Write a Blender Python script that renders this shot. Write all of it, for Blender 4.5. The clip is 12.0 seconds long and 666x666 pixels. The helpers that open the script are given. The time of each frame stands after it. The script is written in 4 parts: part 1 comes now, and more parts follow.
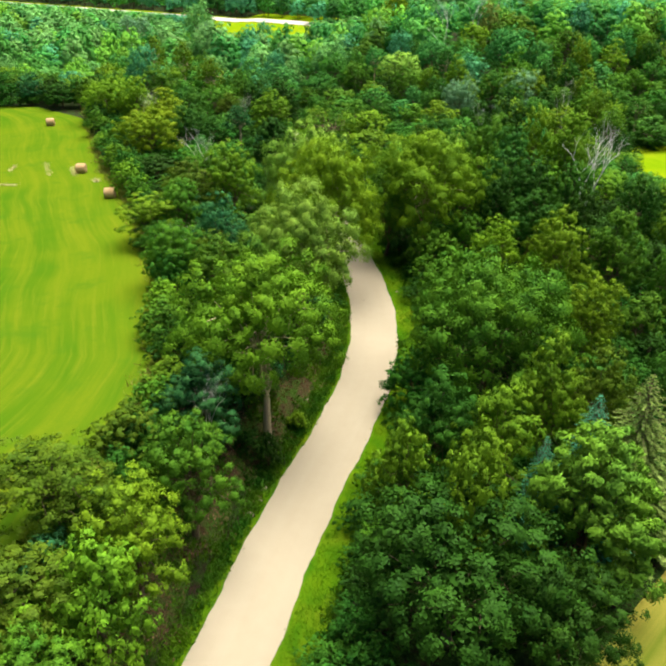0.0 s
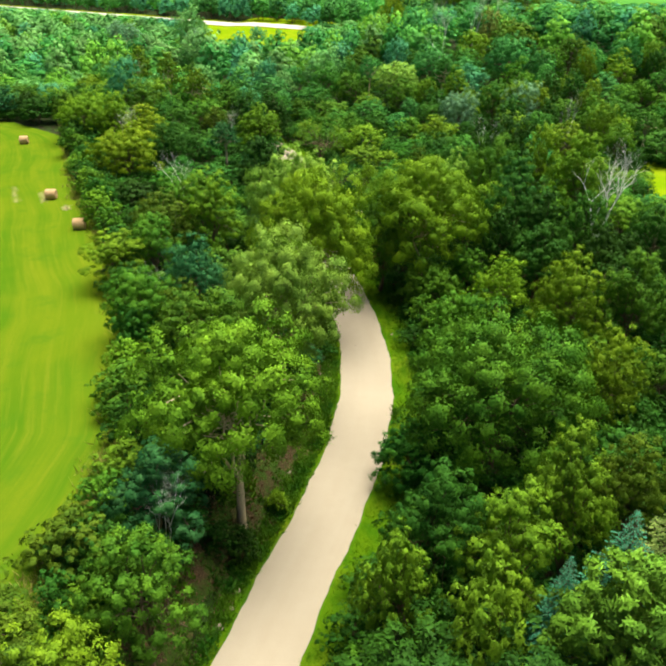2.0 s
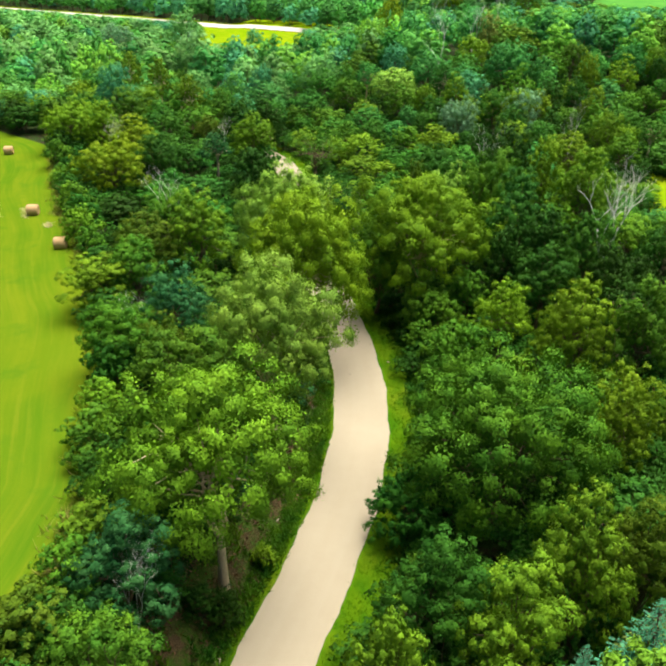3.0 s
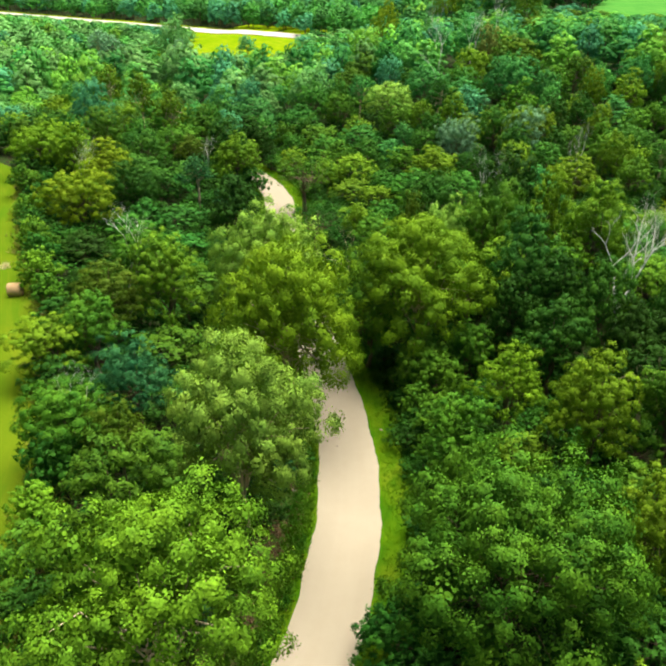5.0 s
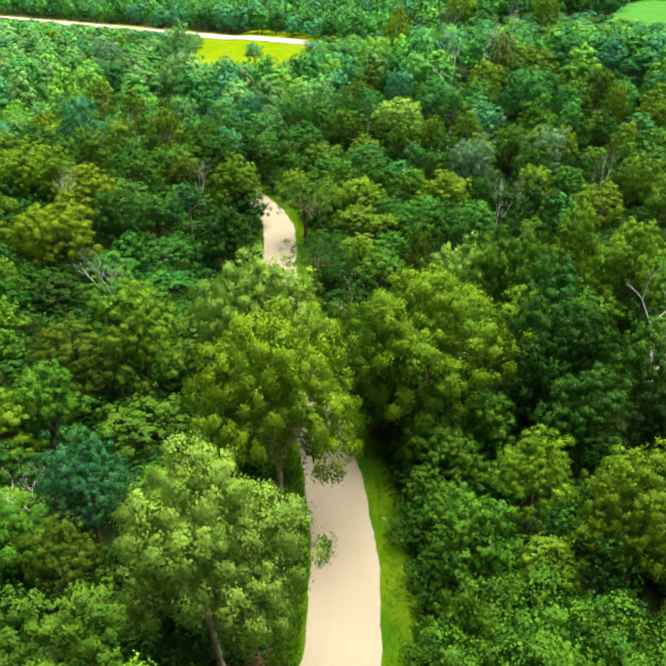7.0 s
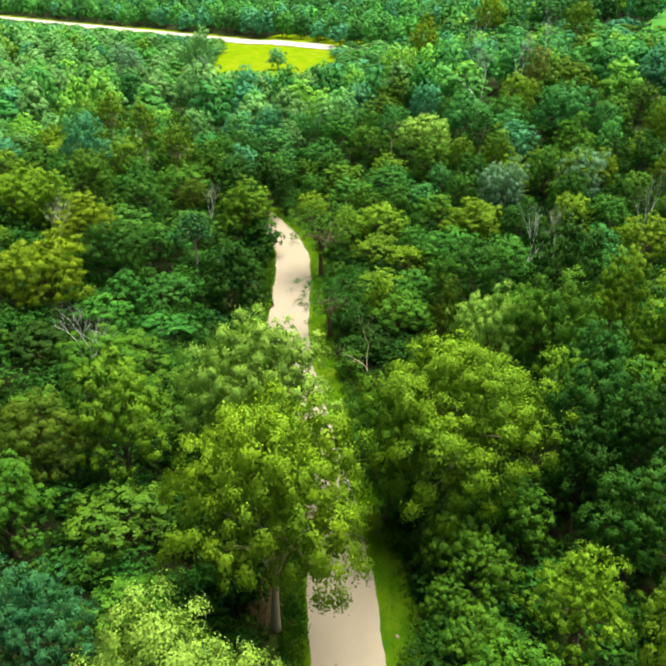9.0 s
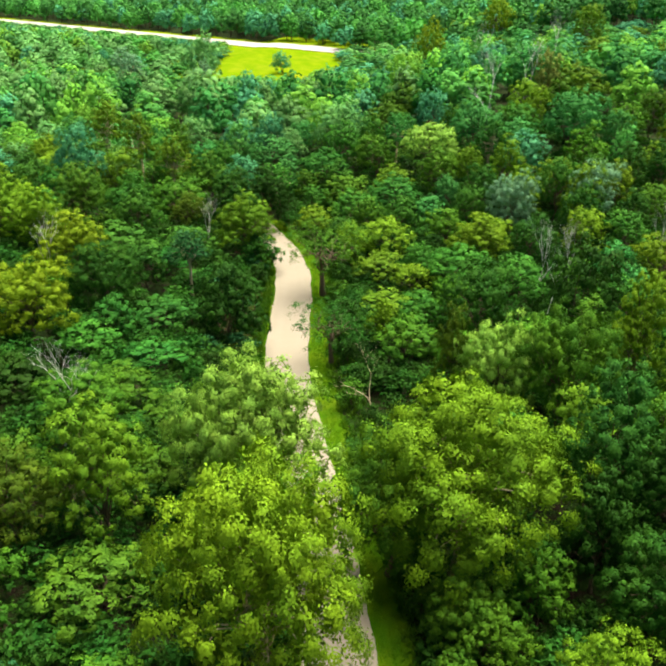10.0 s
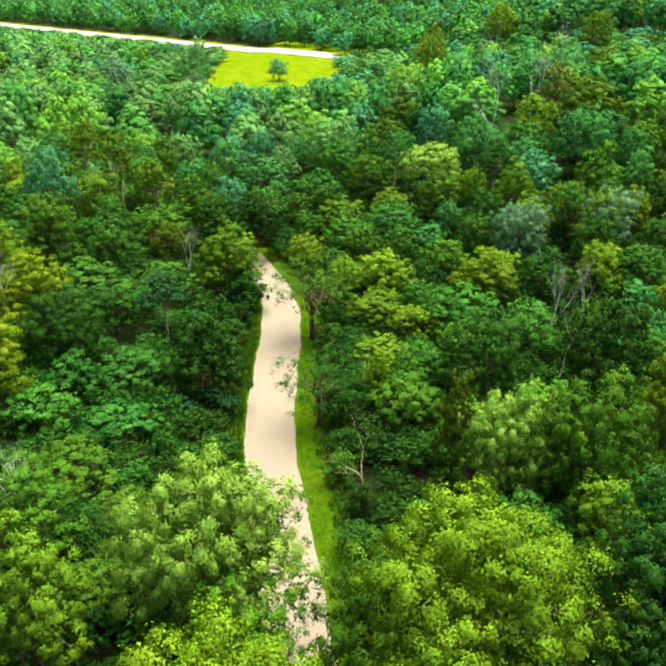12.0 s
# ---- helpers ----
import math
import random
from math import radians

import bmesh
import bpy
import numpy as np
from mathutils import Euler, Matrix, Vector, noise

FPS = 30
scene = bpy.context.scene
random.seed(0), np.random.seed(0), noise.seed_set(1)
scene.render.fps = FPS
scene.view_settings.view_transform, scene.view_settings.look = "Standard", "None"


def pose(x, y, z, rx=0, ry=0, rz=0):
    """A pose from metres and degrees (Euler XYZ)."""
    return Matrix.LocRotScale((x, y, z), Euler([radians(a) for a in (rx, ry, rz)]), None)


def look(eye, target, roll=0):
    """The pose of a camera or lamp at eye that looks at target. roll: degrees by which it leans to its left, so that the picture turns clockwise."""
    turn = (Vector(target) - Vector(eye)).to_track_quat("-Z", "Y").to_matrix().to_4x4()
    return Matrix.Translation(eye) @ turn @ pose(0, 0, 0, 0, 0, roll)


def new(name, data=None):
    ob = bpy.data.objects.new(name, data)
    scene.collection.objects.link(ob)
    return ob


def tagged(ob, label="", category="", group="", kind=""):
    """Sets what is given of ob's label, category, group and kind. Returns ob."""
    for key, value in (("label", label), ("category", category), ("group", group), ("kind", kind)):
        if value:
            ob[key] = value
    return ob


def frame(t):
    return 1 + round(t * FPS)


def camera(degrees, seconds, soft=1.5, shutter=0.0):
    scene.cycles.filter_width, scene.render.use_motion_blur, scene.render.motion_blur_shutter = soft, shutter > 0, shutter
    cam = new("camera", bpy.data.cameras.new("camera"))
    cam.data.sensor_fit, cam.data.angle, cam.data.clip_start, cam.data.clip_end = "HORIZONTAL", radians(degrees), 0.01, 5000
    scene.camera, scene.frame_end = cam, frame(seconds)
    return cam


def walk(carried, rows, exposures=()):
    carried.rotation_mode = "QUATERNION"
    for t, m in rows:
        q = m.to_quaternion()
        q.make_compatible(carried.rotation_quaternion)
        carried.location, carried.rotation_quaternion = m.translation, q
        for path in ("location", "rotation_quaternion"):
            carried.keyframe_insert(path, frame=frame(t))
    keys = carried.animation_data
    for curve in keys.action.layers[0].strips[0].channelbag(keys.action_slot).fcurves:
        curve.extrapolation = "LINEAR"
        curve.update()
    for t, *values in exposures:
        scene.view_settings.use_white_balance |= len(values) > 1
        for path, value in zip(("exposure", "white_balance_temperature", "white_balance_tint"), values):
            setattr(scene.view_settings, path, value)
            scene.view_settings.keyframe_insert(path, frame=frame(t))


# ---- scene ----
cam = camera(48.5, 12.0, soft=2.5)
PATH = [
    (0, (0.62, -11.229, 29.492), (0.409, -9.479, 28.547), -0.1),
    (0.5, (0.571, -9.53, 29.587), (0.361, -7.779, 28.643), -0.1),
    (1, (0.52, -7.721, 29.75), (0.312, -5.97, 28.806), -0.2),
    (1.5, (0.533, -5.777, 29.892), (0.326, -4.026, 28.949), -0.2),
    (2, (0.523, -3.786, 30.021), (0.317, -2.034, 29.078), -0.2),
    (2.5, (0.504, -1.824, 30.223), (0.301, -0.071, 29.28), -0.1),
    (3, (0.498, 0.154, 30.408), (0.296, 1.907, 29.466), -0.1),
    (5, (0.368, 8.379, 31.12), (0.175, 10.135, 30.182), 0.0),
    (5.5, (0.332, 10.495, 31.275), (0.141, 12.251, 30.338), 0.1),
    (6, (0.319, 12.687, 31.329), (0.126, 14.445, 30.395), 0.1),
    (6.5, (0.298, 14.7, 31.571), (0.092, 16.456, 30.637), 0.1),
    (7, (0.292, 16.72, 31.751), (0.072, 18.476, 30.818), 0.0),
    (9, (-0.028, 24.903, 32.366), (-0.309, 26.651, 31.436), -0.0),
    (9.5, (-0.183, 27.127, 32.48), (-0.478, 28.873, 31.551), -0.1),
    (10, (-0.299, 29.239, 32.572), (-0.596, 30.986, 31.644), -0.2),
    (10.5, (-0.439, 31.333, 32.723), (-0.732, 33.081, 31.795), -0.2),
    (11, (-0.481, 33.385, 32.875), (-0.782, 35.133, 31.95), -0.2),
    (11.5, (-0.608, 35.449, 33.087), (-0.91, 37.196, 32.161), -0.2),
    (12, (-0.725, 37.505, 33.262), (-1.025, 39.252, 32.337), -0.2),
]
walk(cam, [(t, look(eye, target, roll)) for t, eye, target, roll in PATH], [(0, 1.22, 6550, 10), (12, 1.22, 6550, 10)])

# ---- world, sun ----
SUN_ELEVATION, SUN_AZIMUTH = radians(74), radians(36)
world = bpy.data.worlds.new("sky_world")
scene.world = world
world.use_nodes = True
wn = world.node_tree
sky = wn.nodes.new("ShaderNodeTexSky")
sky.sky_type, sky.sun_disc = "NISHITA", False
sky.air_density, sky.dust_density = 0.42, 0.3
sky.sun_elevation, sky.sun_rotation = SUN_ELEVATION, SUN_AZIMUTH
wn.nodes["Background"].inputs["Strength"].default_value = 0.05
wn.links.new(sky.outputs["Color"], wn.nodes["Background"].inputs["Color"])
sun_data = bpy.data.lights.new("sun", "SUN")
sun_data.energy, sun_data.angle, sun_data.color = 5.0, radians(58), (1.0, 0.95, 0.86)
sun = new("sun", sun_data)
sun_dir = Vector((math.sin(SUN_AZIMUTH) * math.cos(SUN_ELEVATION), math.cos(SUN_AZIMUTH) * math.cos(SUN_ELEVATION), math.sin(SUN_ELEVATION)))
sun.matrix_world = look(sun_dir * 200, (0, 0, 0))


# ---- materials ----
class Nodes:
    """A node material, built from short calls."""

    def __init__(self, name):
        self.mat = bpy.data.materials.new(name)
        self.mat.use_nodes = True
        self.tree = self.mat.node_tree
        self.bsdf = self.tree.nodes["Principled BSDF"]
        self.out = self.tree.nodes["Material Output"]

    def add(self, kind, **values):
        node = self.tree.nodes.new(kind)
        for key, value in values.items():
            node.inputs[key].default_value = value
        return node

    def link(self, a, b):
        self.tree.links.new(a, b)

    def coords(self, scale=(1, 1, 1), turn=0.0, kind="Object"):
        tc, mp = self.add("ShaderNodeTexCoord"), self.add("ShaderNodeMapping")
        mp.vector_type = "TEXTURE"
        mp.inputs["Scale"].default_value = [1 / v for v in scale]
        mp.inputs["Rotation"].default_value = (0, 0, turn)
        self.link(tc.outputs[kind], mp.inputs["Vector"])
        return mp.outputs["Vector"]

    def noise(self, scale, vector, detail=4.0, rough=0.55):
        n = self.add("ShaderNodeTexNoise", Scale=scale, Detail=detail, Roughness=rough)
        self.link(vector, n.inputs["Vector"])
        return n.outputs["Fac"]

    def ramp(self, fac, *stops):
        r = self.add("ShaderNodeValToRGB")
        while len(r.color_ramp.elements) < len(stops):
            r.color_ramp.elements.new(0.5)
        for e, (at, colour) in zip(r.color_ramp.elements, stops):
            e.position, e.color = at, (*colour, 1)
        self.link(fac, r.inputs["Fac"])
        return r.outputs["Color"]

    def mix(self, fac, a, b, blend="MIX"):
        m = self.tree.nodes.new("ShaderNodeMix")
        m.data_type, m.blend_type = "RGBA", blend
        for socket, value in ((m.inputs["Factor"], fac), (m.inputs["A"], a), (m.inputs["B"], b)):
            if isinstance(value, bpy.types.NodeSocket):
                self.link(value, socket)
            elif isinstance(value, tuple):
                socket.default_value = (*value, 1)
            else:
                socket.default_value = value
        return m.outputs["Result"]

    def scale_to(self, value, low, high):
        m = self.add("ShaderNodeMapRange")
        m.inputs["To Min"].default_value, m.inputs["To Max"].default_value = low, high
        self.link(value, m.inputs["Value"])
        return m.outputs["Result"]

    def bump(self, height, strength=0.4, distance=0.05):
        b = self.add("ShaderNodeBump", Strength=strength, Distance=distance)
        self.link(height, b.inputs["Height"])
        self.link(b.outputs["Normal"], self.bsdf.inputs["Normal"])

    def finish(self, colour, rough=0.8, specular=0.3):
        self.link(colour, self.bsdf.inputs["Base Color"])
        self.bsdf.inputs["Roughness"].default_value = rough
        self.bsdf.inputs["Specular IOR Level"].default_value = specular
        return self.mat


def leaf_material(name, colour, tired, glow=0.07, rough=0.6, bough_size=0.55, grain=0.2):
    """Leaves of one kind: tone differs from tree to tree, from bough to bough and from leaf to leaf."""
    n = Nodes(name)
    info, geo = n.add("ShaderNodeObjectInfo"), n.add("ShaderNodeNewGeometry")
    own = n.add("ShaderNodeAttribute")
    own.attribute_name = "tree_tone"
    bough = n.noise(bough_size, n.coords(), 3.0)
    c = n.mix(n.ramp(bough, (0.34, (0, 0, 0)), (0.68, (1, 1, 1))), colour, tired)
    hue = n.add("ShaderNodeHueSaturation")
    n.link(n.scale_to(info.outputs["Random"], 0.493, 0.508), hue.inputs["Hue"])
    n.link(n.scale_to(geo.outputs["Random Per Island"], 1 - grain, 1 + grain), hue.inputs["Value"])
    n.link(c, hue.inputs["Color"])
    dim = n.add("ShaderNodeHueSaturation")
    tone = n.add("ShaderNodeMath")
    tone.operation = "ADD"
    n.link(n.scale_to(info.outputs["Random"], 0.87, 1.15), tone.inputs[0])
    n.link(own.outputs["Fac"], tone.inputs[1])
    n.link(tone.outputs["Value"], dim.inputs["Value"])
    n.link(hue.outputs["Color"], dim.inputs["Color"])
    n.finish(dim.outputs["Color"], rough, 0.05)
    thin = n.add("ShaderNodeBsdfTranslucent")
    n.link(n.mix(1.0, dim.outputs["Color"], (1.0, 1.0, 0.5), "MULTIPLY"), thin.inputs["Color"])
    both = n.add("ShaderNodeMixShader", Fac=glow)
    n.link(n.bsdf.outputs["BSDF"], both.inputs[1])
    n.link(thin.outputs["BSDF"], both.inputs[2])
    n.link(both.outputs["Shader"], n.out.inputs["Surface"])
    return n.mat


LEAVES = {
    "hazed_green": leaf_material("leaves_green", (0.0426, 0.136, 0.011), (0.0952, 0.216, 0.012)),
    "yellow": leaf_material("leaves_yellow_green", (0.11, 0.225, 0.011), (0.185, 0.325, 0.012)),
    "bright": leaf_material("leaves_bright_green", (0.135, 0.265, 0.012), (0.225, 0.37, 0.013)),
    "hazed_lime": leaf_material("leaves_lime", (0.0864, 0.2, 0.012), (0.157, 0.297, 0.013)),
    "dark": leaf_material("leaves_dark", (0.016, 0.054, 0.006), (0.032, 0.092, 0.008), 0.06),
    "hazed_deep": leaf_material("leaves_deep", (0.0207, 0.0944, 0.011), (0.046, 0.142, 0.012), 0.1),
    "grey": leaf_material("leaves_sage", (0.172, 0.345, 0.044), (0.287, 0.483, 0.055)),
    "hazed_teal": leaf_material("leaves_teal", (0.0198, 0.112, 0.0345), (0.0495, 0.174, 0.0437)),
    "emerald": leaf_material("leaves_emerald", (0.0242, 0.134, 0.018), (0.055, 0.202, 0.022)),
    "wood": leaf_material("leaves_wood_green", (0.036, 0.144, 0.0154), (0.0768, 0.228, 0.0198)),
    "leafy": leaf_material("leaves_fresh_green", (0.0528, 0.168, 0.012), (0.11, 0.263, 0.014)),
    "silver": leaf_material("leaves_silver", (0.13, 0.3, 0.149), (0.208, 0.388, 0.189), 0.2, grain=0.1),
    # mint: green paled and blued, so distance haze sits in the leaf colour
    "mint": leaf_material("leaves_hazed_mint", (0.12, 0.34, 0.09), (0.21, 0.45, 0.11), grain=0.09),
    "olive": leaf_material("leaves_olive", (0.052, 0.112, 0.008), (0.096, 0.16, 0.009)),
    "rust": leaf_material("leaves_rust", (0.13, 0.22, 0.035), (0.27, 0.3, 0.06)),
    # paler, bluer copies of the near greens, with distance haze in the colour
    "far_hazed_green": leaf_material("leaves_hazed_green", (0.0683, 0.273, 0.0495), (0.142, 0.399, 0.0605), grain=0.09),
    "far_hazed_lime": leaf_material("leaves_hazed_lime", (0.15, 0.39, 0.04), (0.24, 0.5, 0.05), grain=0.09),
    "far_hazed_deep": leaf_material("leaves_hazed_deep", (0.0414, 0.207, 0.0437), (0.0862, 0.305, 0.0552), 0.1, grain=0.09),
    "far_hazed_teal": leaf_material("leaves_hazed_teal", (0.0517, 0.253, 0.108), (0.103, 0.368, 0.138), grain=0.09),
    "gold": leaf_material("leaves_gold", (0.14, 0.26, 0.01), (0.25, 0.37, 0.012)),
    "spruce": leaf_material("needles_blue_spruce", (0.052, 0.26, 0.13), (0.117, 0.416, 0.221), 0.1),
    "spruce_olive": leaf_material("needles_olive_spruce", (0.117, 0.208, 0.039), (0.26, 0.351, 0.078), 0.1),
    "pine": leaf_material("needles_pine", (0.1, 0.25, 0.0242), (0.188, 0.388, 0.0286)),
}


def bark_material(name, dark, pale):
    n = Nodes(name)
    v = n.coords((1, 1, 0.22))
    fine, broad = n.noise(14, v, 5, 0.65), n.noise(2.2, v)
    n.bump(fine, 0.8, 0.03)
    return n.finish(n.mix(broad, n.ramp(fine, (0.35, dark), (0.65, pale)), pale), 0.9, 0.1)


BARK = bark_material("bark", (0.0455, 0.0325, 0.0195), (0.156, 0.117, 0.0715))
BARK_PALE = bark_material("bark_pale", (0.3, 0.23, 0.13), (0.6, 0.49, 0.31))
DEADWOOD = bark_material("bare_wood", (0.48, 0.46, 0.42), (0.82, 0.79, 0.72))


def gravel_material():
    n = Nodes("pale_crushed_limestone")
    v = n.coords()
    broad, mid, fine = n.noise(0.22, v, 3), n.noise(1.3, v, 5), n.noise(38, v, 3, 0.7)
    track = n.noise(0.5, n.coords((2.4, 0.05, 1), kind="UV"), 2)
    c = n.mix(broad, (0.288, 0.246, 0.168), (0.32, 0.282, 0.2))
    c = n.mix(n.scale_to(mid, -0.25, 0.55), c, (0.26, 0.217, 0.146))
    c = n.mix(n.scale_to(track, -0.35, 0.55), c, (0.336, 0.302, 0.22))
    c = n.mix(n.scale_to(fine, -0.5, 0.8), c, (0.245, 0.2, 0.15))
    n.bump(fine, 0.35, 0.02)
    return n.finish(c, 0.95, 0.1)


def litter_material():
    n = Nodes("forest_floor_shaded")
    v = n.coords()
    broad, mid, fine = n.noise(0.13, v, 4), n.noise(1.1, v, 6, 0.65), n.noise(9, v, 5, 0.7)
    # soil and weeds are near black: shade beneath the trees is in the colour
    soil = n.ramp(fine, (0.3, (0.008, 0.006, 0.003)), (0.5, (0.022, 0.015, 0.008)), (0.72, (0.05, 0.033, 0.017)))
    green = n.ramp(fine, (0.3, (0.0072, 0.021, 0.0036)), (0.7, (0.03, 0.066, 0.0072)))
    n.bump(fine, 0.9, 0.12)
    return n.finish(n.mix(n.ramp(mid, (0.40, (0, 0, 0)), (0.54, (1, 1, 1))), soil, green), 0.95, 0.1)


def turf_material(name, low, high, dry, streak=(1, 1, 1), turn=0.0, dry_amount=0.5, broad_scale=0.05):
    n = Nodes(name)
    v, s = n.coords(), n.coords(streak, turn)
    broad, rows, blades = n.noise(broad_scale, v, 4), n.noise(0.9, s, 5, 0.6), n.noise(16, v, 4, 0.7)
    c = n.mix(n.ramp(rows, (0.36, (0, 0, 0)), (0.64, (1, 1, 1))), low, high)
    c = n.mix(n.mix(1.0, n.ramp(broad, (0.4, (0, 0, 0)), (0.7, (dry_amount,) * 3)), n.ramp(rows, (0.42, (0.25,) * 3), (0.62, (1, 1, 1))), "MULTIPLY"), c, dry)
    c = n.mix(n.scale_to(blades, -0.3, 0.9), c, low)
    n.bump(blades, 0.6, 0.06)
    return n.finish(c, 0.95, 0.0)


def hayfield_material():
    """Mown grass: wandering swaths along the field's edge, fine rake streaks, greener and drier patches."""
    n = Nodes("mown_hayfield")
    v = n.coords()
    shift = n.add("ShaderNodeTexNoise", Scale=0.045, Detail=2.0)
    n.link(v, shift.inputs["Vector"])
    bend = n.add("ShaderNodeVectorMath")
    bend.operation = "MULTIPLY_ADD"
    bend.inputs[1].default_value = (4.0, 0.0, 0.0)
    n.link(shift.outputs["Color"], bend.inputs[0])

    def along(scale):
        b = n.add("ShaderNodeVectorMath")
        b.operation = "MULTIPLY"
        b.inputs[1].default_value = scale
        n.link(bend.outputs["Vector"], b.inputs[0])
        return b.outputs["Vector"]

    n.link(n.coords(kind="UV"), bend.inputs[2])
    swath, rake = n.noise(0.5, along((1, 0.07, 1)), 4, 0.6), n.noise(2.6, along((1, 0.05, 1)), 4, 0.65)
    patch, spots, blades = n.noise(0.06, v, 4), n.noise(0.45, v, 4), n.noise(16, v, 4, 0.7)
    c = n.mix(n.ramp(patch, (0.42, (0, 0, 0)), (0.6, (1, 1, 1))), (0.046, 0.12, 0.004), (0.096, 0.146, 0.005))
    c = n.mix(n.ramp(swath, (0.42, (0, 0, 0)), (0.68, (0.85,) * 3)), c, (0.132, 0.165, 0.007))
    c = n.mix(n.ramp(rake, (0.5, (0, 0, 0)), (0.75, (0.5,) * 3)), c, (0.17, 0.178, 0.012))
    c = n.mix(n.ramp(spots, (0.56, (0, 0, 0)), (0.74, (0.6,) * 3)), c, (0.05, 0.125, 0.006))
    c = n.mix(n.scale_to(blades, -0.3, 0.8), c, (0.055, 0.12, 0.006))
    n.bump(blades, 0.6, 0.06)
    return n.finish(c, 0.95, 0.0)


def soil_material():
    n = Nodes("brown_leaf_litter")
    v = n.coords()
    mid, fine, patch = n.noise(1.6, v, 6, 0.65), n.noise(13, v, 5, 0.75), n.noise(0.35, v, 4)
    brown = n.ramp(fine, (0.3, (0.022, 0.014, 0.007)), (0.5, (0.066, 0.044, 0.02)), (0.7, (0.165, 0.112, 0.05)))
    weeds = n.ramp(fine, (0.3, (0.014, 0.042, 0.0056)), (0.7, (0.063, 0.119, 0.0105)))
    n.bump(fine, 1.0, 0.1)
    return n.finish(n.mix(n.ramp(n.mix(0.5, mid, patch), (0.44, (0, 0, 0)), (0.54, (1, 1, 1))), brown, weeds), 0.95, 0.1)


SOIL = soil_material()
GRAVEL = gravel_material()
LITTER = litter_material()
FIELD_TURF = hayfield_material()
VERGE_TURF = turf_material("verge_grass", (0.03, 0.096, 0.0024), (0.084, 0.156, 0.003), (0.156, 0.168, 0.012), (1, 0.5, 1), 0.0, 0.5, 0.2)
MEADOW_TURF = turf_material("bright_meadow", (0.12, 0.216, 0.0024), (0.192, 0.264, 0.0036), (0.24, 0.252, 0.018), (0.3, 0.1, 1), 0.5, 0.5, 0.03)
PASTURE = turf_material("green_pasture", (0.05, 0.19, 0.03), (0.08, 0.25, 0.04), (0.13, 0.26, 0.05), (0.3, 0.1, 1), 0.5, 0.5, 0.03)
STUBBLE = turf_material("golden_stubble", (0.1, 0.13, 0.014), (0.26, 0.22, 0.04), (0.34, 0.26, 0.07), (1.0, 0.06, 1), radians(-38), 1.0, 0.1)


def stone_material():
    n = Nodes("pale_stone")
    v = n.coords()
    n.bump(n.noise(12, v, 5), 0.6, 0.04)
    return n.finish(n.ramp(n.noise(3.5, v, 5), (0.3, (0.14, 0.11, 0.075)), (0.7, (0.33, 0.27, 0.2))), 0.9, 0.2)


def straw_material():
    n = Nodes("baled_straw")
    wrap = n.noise(9, n.coords((0.4, 5, 5)), 5, 0.7)
    n.bump(wrap, 0.8, 0.04)
    return n.finish(n.ramp(wrap, (0.3, (0.36, 0.23, 0.1)), (0.7, (0.56, 0.38, 0.19))), 0.95, 0.1)


def chalk_material():
    n = Nodes("pale_chalk_gravel")
    v = n.coords()
    return n.finish(n.mix(n.noise(0.3, v, 5), (0.4, 0.36, 0.3), (0.48, 0.44, 0.38)), 0.95, 0.1)


CHALK = chalk_material()
STONE = stone_material()
STRAW = straw_material()


# ---- terrain ----
def smooth(a, b, v):
    s = np.clip((np.asarray(v, float) - a) / (b - a), 0, 1)
    return s * s * (3 - 2 * s)


PATH_Y = (-90, -50, -20, 0, 10.8, 15, 21.5, 30.3, 36, 42.6, 47, 50.7, 54.6, 59, 64, 70, 75, 79, 84, 90.4, 98, 104.5, 110, 114, 120, 130, 150, 190)
PATH_X = (-26, -17, -11.5, -8.4, -6.9, -6.4, -5.4, -3.5, -2.6, -2.4, -2.8, -3.4, -4.3, -5.5, -7.1, -9.2, -10.9, -12.4, -13.8, -15, -16.2, -17.6, -19.8, -22, -26, -34, -54, -96)
fine_y = np.linspace(-90, 190, 1121)
fine_x = np.convolve(np.pad(np.interp(fine_y, PATH_Y, PATH_X), 12, mode="edge"), np.hanning(25) / np.hanning(25).sum(), "valid")
EDGE_Y = (-90, 0, 19, 28, 41, 55.6, 70, 98, 140)
EDGE_X = (-22, -17, -15.6, -16.4, -21, -28, -37, -51, -72)


def path_x(y):
    return np.interp(y, fine_y, fine_x)


def edge_x(y):
    return np.interp(y, EDGE_Y, EDGE_X)


def ground(x, y):
    """Height of the ground: the trail lies in a shallow cutting, the hayfield above it on one side, a wooded hill on the other."""
    x, y = np.asarray(x, float), np.asarray(y, float)
    d = x - path_x(y)
    wide = np.maximum(path_x(y) - edge_x(y), 6.0)
    s = np.clip((-d - 3.0) / (wide - 3.0), 0, 1)
    left = 5.6 * (1 - (1 - s) ** 1.7) * smooth(0, 0.12, s) * (1 - smooth(102, 150, y))
    right = 0.8 * smooth(4.5, 16, d) + 6.0 * smooth(112, 165, y) * smooth(-28, 6, x) + 3.5 * smooth(170, 300, y) * smooth(0, 60, x)
    low = -6.5 * smooth(130, 270, y) * (1 - smooth(-25, 40, x))
    hill = 26 * smooth(400, 720, y + 0.35 * x)
    lump = 0.18 * np.sin(x * 0.7 + 1.3 * np.sin(y * 0.23)) * np.sin(y * 0.55) * smooth(5.0, 8.0, np.abs(d)) * (1 - smooth(5, 9, -d) * (x < edge_x(y)))
    return left + right + low + hill + lump


